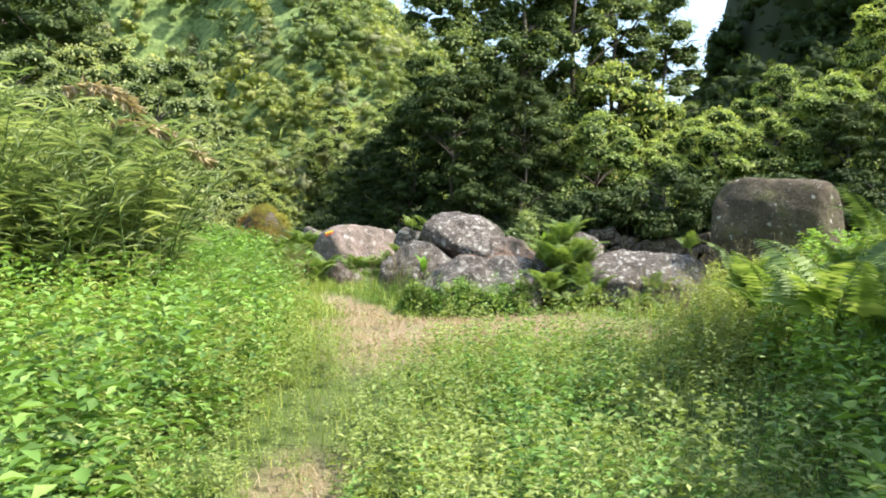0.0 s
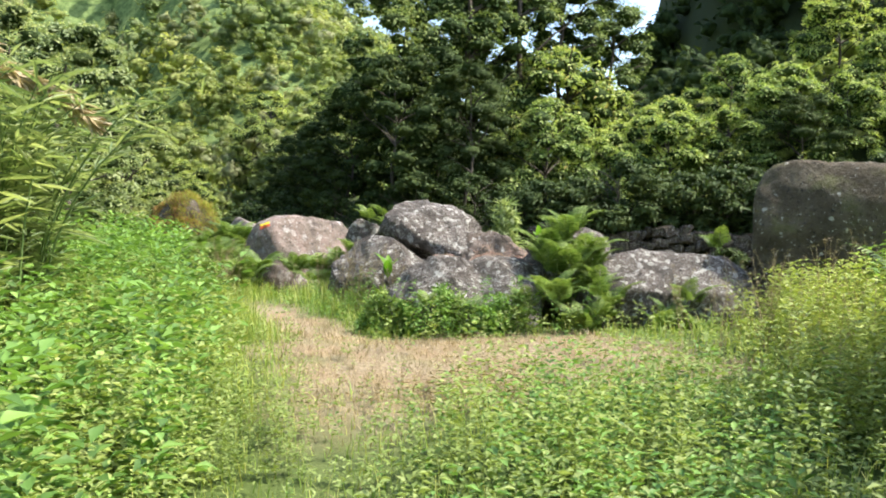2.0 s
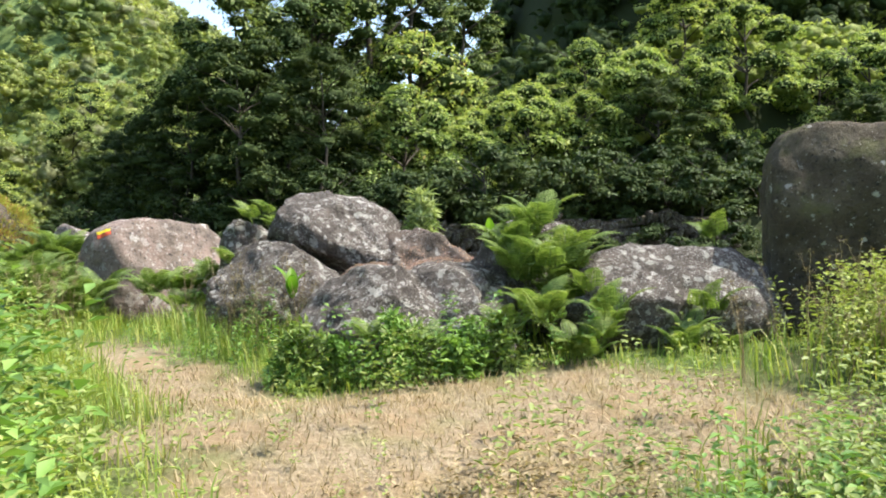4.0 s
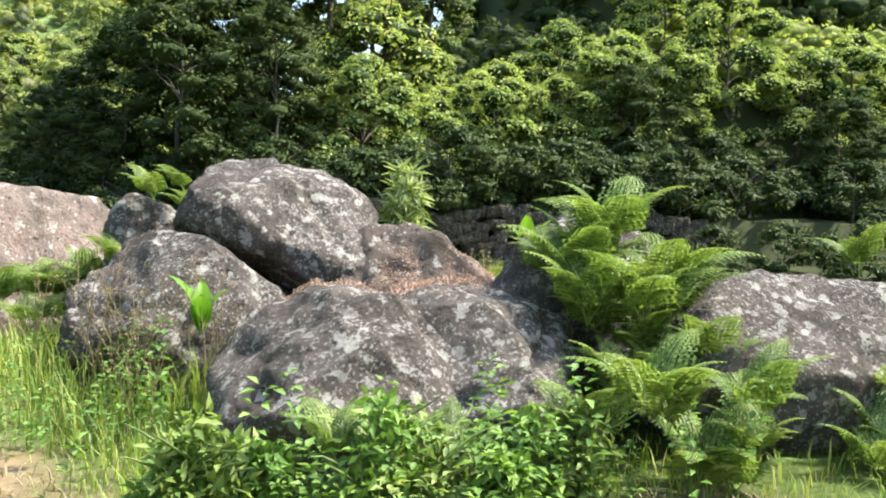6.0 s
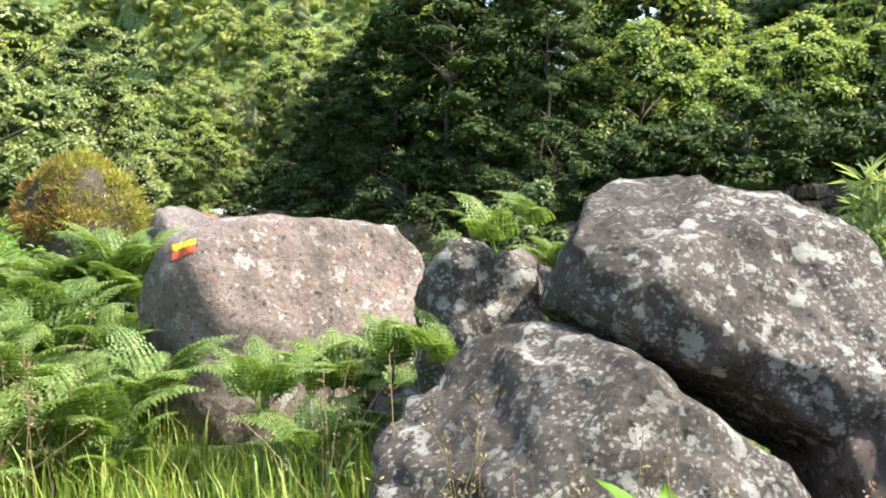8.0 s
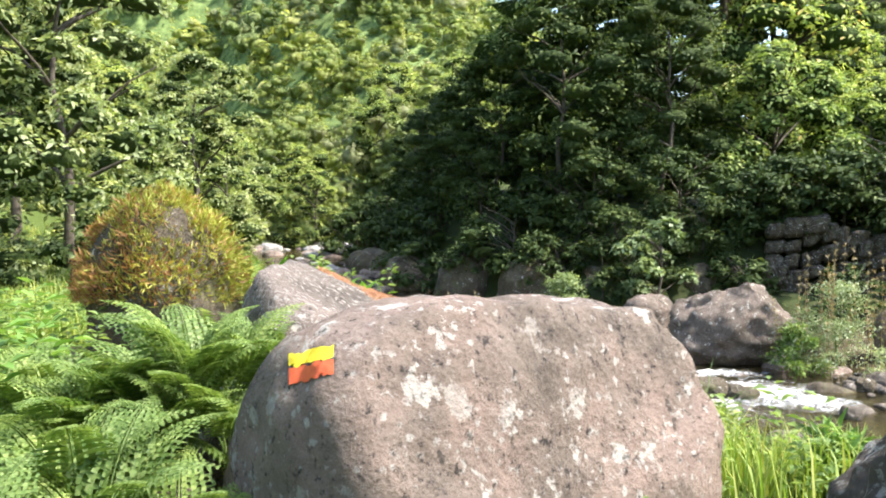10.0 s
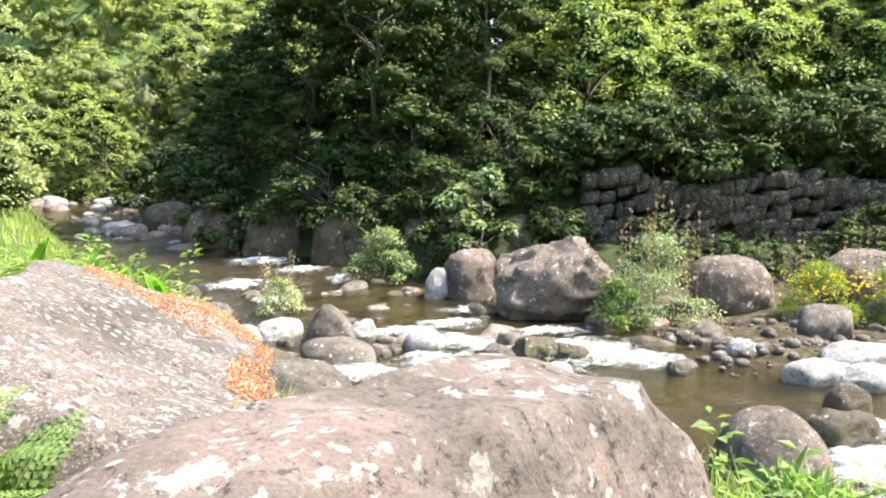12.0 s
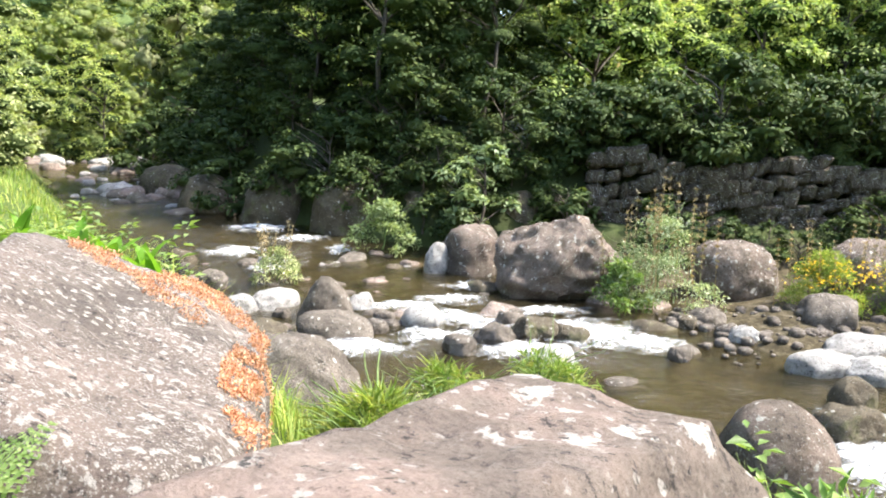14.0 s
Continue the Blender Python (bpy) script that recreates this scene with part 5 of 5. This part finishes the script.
bb = bush(5.3, 31.2, -2.0, 1.35, 1.7, 5200, 0.075, M_SILVER, "pale green bush with thin flower spikes on the shore", 61)
spikes(bb, 24, 1.3, 1.4, 2.7, 62)
bb = bush(8.7, 30.6, -2.0, 1.0, 1.1, 4200, 0.12, M_GRASS, "yellow-green flowering bush on the gravel shore", 63, aspect=0.14)
spikes(bb, 9, 1.0, 1.4, 2.3, 64)
flower_heads(bb, 170, 65)
bb = bush(10.3, 30.2, -2.0, 0.85, 1.2, 3600, 0.12, M_GRASS, "yellow-green flowering bush beside a pink boulder", 66, aspect=0.14)
spikes(bb, 6, 0.8, 1.4, 2.2, 67)
flower_heads(bb, 90, 76)
bush(-0.2, 36.4, -1.75, 0.95, 1.2, 2600, 0.1, M_CANE, "light green bush at the foot of the far bank", 68)
bb = bush(-2.75, 33.2, -2.0, 0.62, 0.65, 1800, 0.075, M_SILVER, "small light green bush between river stones", 69)
spikes(bb, 7, 0.3, 0.9, 1.5, 70)
bush(12.2, 29.6, -2.0, 1.1, 1.0, 2400, 0.12, M_FERN, "green bush on the gravel shore", 71)
bush(4.3, 30.7, -2.0, 0.6, 0.9, 1500, 0.11, M_FERN, "bright green bush beside the big river boulder", 73)
for i in range(8):
    x = -0.5 + 0.22 * i + rf.uniform(-0.08, 0.08)
    y = 10.98 + rf.uniform(-0.12, 0.1) - 0.04 * x
    bush(x, y, float(height(x, y)) - 0.03, rf.uniform(0.16, 0.27), rf.uniform(0.25, 0.5), 650, 0.055, (M_WEED, M_FERN, M_WEED)[i % 3], "leafy green weed growing against the boulder", 520 + i, cat="weed", name="weed")
for i in range(14):
    x, y = rf.uniform(-1.9, -0.6), rf.uniform(18.9, 21.6)
    bush(x, y, float(height(x, y)) - 0.05, 0.4, 0.35, 330, 0.17, (M_GRASS, M_WEED)[i % 2], "fresh green grass tuft on the river bank", 560 + i, cat="grass", name="grass_tuft", aspect=0.09)
for i in range(12):
    x, y = rf.uniform(-1.8, -0.75), rf.uniform(17.9, 19.4)
    bush(x, y, float(height(x, y)) - 0.04, 0.36, 0.36, 700, 0.12, (M_GRASS, M_WEED_PALE)[i % 2], "fresh green grass tuft between the boulders", 620 + i, cat="grass", name="grass_tuft", aspect=0.06)
for i in range(9):
    x, y = rf.uniform(-0.1, 0.9), rf.uniform(17.0, 18.8)
    bush(x, y, float(height(x, y)) - 0.05, 0.3, 0.4, 420, 0.12, (M_WEED, M_GRASS)[i % 2], "fresh green weed on the bank beside the boulder", 590 + i, cat="weed", name="weed", aspect=0.25)
bush(1.45, 15.0, 0.25, 0.28, 1.1, 900, 0.16, M_CANE, "young narrow-leaved sapling behind the boulders", 74, aspect=0.16)
bush(0.9, 24.2, -1.9, 0.9, 0.7, 1400, 0.16, M_GRASS, "tall green grass clump on the near shore", 75, aspect=0.1)
bush(-0.4, 23.2, -1.9, 0.8, 0.8, 1200, 0.17, M_GRASS, "green grass clump on the near shore", 77, aspect=0.08)


# grass-grown mound
def mound(x, y, z, rx, ry, rz):
    root = new("grassy_mound")
    root.location = (x, y, z)
    part("rock", boulder_mesh("rock", (2 * rx, 2 * ry, 2 * rz), 81, M_ROCK_DARK, power=2.2, detail=4), root)
    r = np.random.default_rng(82)
    for name, n, mat, lift, side, label in (("grass_cover", 9000, M_MOUND_GREEN, 0.9, 0.35, "yellow-green grass"), ("dry_cover", 7000, M_DRYBUSH, 0.25, -0.5, "rust-coloured dry grass")):
        d = unit(r.normal(size=(n, 3)) + np.array([[side, 0, lift]]))
        d[:, 2] = np.abs(d[:, 2])
        b = d * np.array([[rx, ry, rz]]) * r.uniform(0.92, 1.04, (n, 1))
        ax = d * 0.8 + np.array([[0, 0, 0.35]]) + r.normal(0, 0.5, (n, 3))
        b *= (1 + 0.13 * waves(b[:, 0], b[:, 1], 0.16, 1.0) + 0.08 * waves(b[:, 1], b[:, 2], 0.1, 2.0))[:, None]
        L = r.uniform(0.03, 0.09, n)
        part(name, mesh_np(name, *leaves_geo(b, ax, d, L, L * 0.16), mat), root, label)
    return tagged(root, "boulder mound overgrown with dry yellowish grass", "mound")


mound(-4.15, 18.8, 0.76, 0.58, 0.52, 0.74)


# giant cane with drooping plumes
def cane(x, y, z, tall, n, radius, seed, label):
    r = np.random.default_rng(seed)
    root = new("giant_cane")
    root.location = (x, y, z)
    stalks, lv = [], []
    for i in range(n):
        a, q = r.uniform(0, 6.28), radius * math.sqrt(r.random())
        b = np.array([q * math.cos(a), q * math.sin(a), 0])
        lean = r.normal(0, 0.35, 2) + np.array([0.25, -0.1])
        h = tall * r.uniform(0.55, 1.05)
        s = np.linspace(0, 1, 8)
        core = np.stack([b[0] + lean[0] * h * s ** 2 * 0.6, b[1] + lean[1] * h * s ** 2 * 0.6, h * s * (1 - 0.12 * s)], -1)
        stalks.append(tube_geo(core, np.linspace(0.012, 0.004, 8), 4))
        m = 46
        u = r.uniform(0.1, 1, m)
        p = np.stack([np.interp(u, s, core[:, j]) for j in range(3)], -1)
        an = r.uniform(0, 6.28, m)
        ax = np.stack([np.cos(an), np.sin(an), r.uniform(-0.2, 0.8, m)], -1)
        L = r.uniform(0.16, 0.42, m)
        lv.append(leaves_geo(p, ax, np.tile([0, 0, 1.0], (m, 1)) + r.normal(0, 0.3, (m, 3)), L, L * 0.075))
    part("stalk", mesh_np("stalk", *join_geo(stalks), M_STEM, True), root)["kind"] = "stuff"
    part("leaves", mesh_np("leaves", *join_geo(lv), M_CANE), root)
    return tagged(root, label, "reeds")


def plume(root, p0, p1, seed):
    r = np.random.default_rng(seed)
    s = np.linspace(0, 1, 10)[:, None]
    core = np.array(p0) + (np.array(p1) - np.array(p0)) * s + np.array([[0, 0, 0.25]]) * (s * (1 - s) * 2)
    pts = np.repeat(core, 40, axis=0) + r.normal(0, 0.02, (400, 3))
    d = (np.array(p1) - np.array(p0)) + r.normal(0, 0.35, (400, 3)) + np.array([[0, 0, -0.35]])
    geo = join_geo([tube_geo(core, np.linspace(0.012, 0.004, 10), 4), leaves_geo(pts, d, r.normal(size=(400, 3)), 0.17, 0.028)])
    part("plume", mesh_np("plume", *geo, M_PLUME), root, "pale dry drooping plume")


c1 = cane(-3.9, 9.3, 0.3, 2.2, 100, 0.9, 91, "tall clump of giant cane with dry plumes")
plume(c1, (0.2, 0.1, 1.95), (1.25, 0.0, 1.55), 1)
plume(c1, (-0.3, 0.0, 2.3), (0.5, -0.1, 2.1), 2)
cane(-5.4, 8.6, 0.4, 2.5, 110, 1.0, 92, "tall clump of giant cane with arching leaves")
cane(-5.2, 11.6, 0.3, 2.3, 100, 1.0, 93, "leafy clump of giant cane beside the path")
cane(-7.2, 12.5, 0.4, 2.9, 110, 1.3, 94, "leafy clump of giant cane behind the weeds")


# stonecrop on the rocks
def stonecrop(target, name, cx, cy, rx, ry, n, mat, label, seed, leaf=0.022, top=2.2):
    inv = target.matrix_world.inverted()
    r = np.random.default_rng(seed)
    pts, nors = [], []
    for i in range(n):
        a, q = r.uniform(0, 6.28), math.sqrt(r.random())
        x, y = cx + rx * q * math.cos(a), cy + ry * q * math.sin(a)
        if noise.noise(Vector((x * 4, y * 4, seed))) < -0.12:
            continue
        hit, place, nor, _ = target.ray_cast(inv @ Vector((x, y, top)), inv.to_3x3() @ Vector((0, 0, -1)))
        if hit:
            pts.append(tuple(place + nor * r.uniform(0, 0.02)))
            nors.append(tuple(nor))
    pts, nors = np.array(pts), np.array(nors)
    ax = nors * 0.6 + r.normal(0, 0.6, (len(pts), 3))
    part(name, mesh_np(name, *leaves_geo(pts, ax, r.normal(size=(len(pts), 3)), leaf * r.uniform(0.6, 1.3, len(pts)), leaf * 0.7), mat), target, label)["kind"] = "stuff"


bpy.context.view_layer.update()
stonecrop(b_front, "stonecrop", 0.75, 12.45, 0.75, 0.4, 9000, M_PINKFL, "mat of pinkish stonecrop flowers", 1, 0.013)
stonecrop(b_mid, "stonecrop", 0.95, 12.95, 0.6, 0.3, 3000, M_PINKFL, "mat of pinkish stonecrop flowers", 2, 0.013)
stonecrop(b_back, "stonecrop", -2.35, 18.6, 0.55, 0.7, 13000, M_SUCC, "mat of rust-red stonecrop", 3, 0.012)
stonecrop(b_back, "stonecrop", -1.95, 17.6, 0.16, 0.8, 12000, M_SUCC, "strip of rust-red stonecrop", 4, 0.012)


# seed-headed grasses in front of the rocks
def seed_grass():
    r = np.random.default_rng(51)
    pieces = []
    for i in range(420):
        if i % 3 == 0:
            x, y = r.uniform(-1.8, -0.2), r.uniform(12.0, 13.2)
        elif i % 3 == 1:
            x, y = r.uniform(2.2, 4.4), r.uniform(7.0, 10.2)
        else:
            x, y = r.uniform(-2.6, -1.2), r.uniform(13.2, 14.4)
        if tread(np.array([x]), np.array([y]))[0] < 0.5:
            continue
        h = r.uniform(0.45, 0.8)
        s = np.linspace(0, 1, 8)[:, None]
        lean = np.array([r.normal(0, 0.15), r.normal(0, 0.15), 0])
        core = np.array([x, y, float(height(x, y))]) + np.array([[0, 0, h]]) * s + lean * s ** 2
        pieces.append(tube_geo(core, np.linspace(0.003, 0.0015, 8), 3))
        pts = np.repeat(core[4:], 8, axis=0)
        d = r.normal(size=(len(pts), 3)) + np.array([[0, 0, 0.6]])
        pieces.append(leaves_geo(pts + unit(d) * 0.012, d, r.normal(size=(len(pts), 3)), 0.017, 0.006))
    tagged(new("seeding_grass", mesh_np("seeding_grass", *join_geo(pieces), M_SEED)), "thin brown seeding grass stalks", "grass", kind="stuff")


seed_grass()
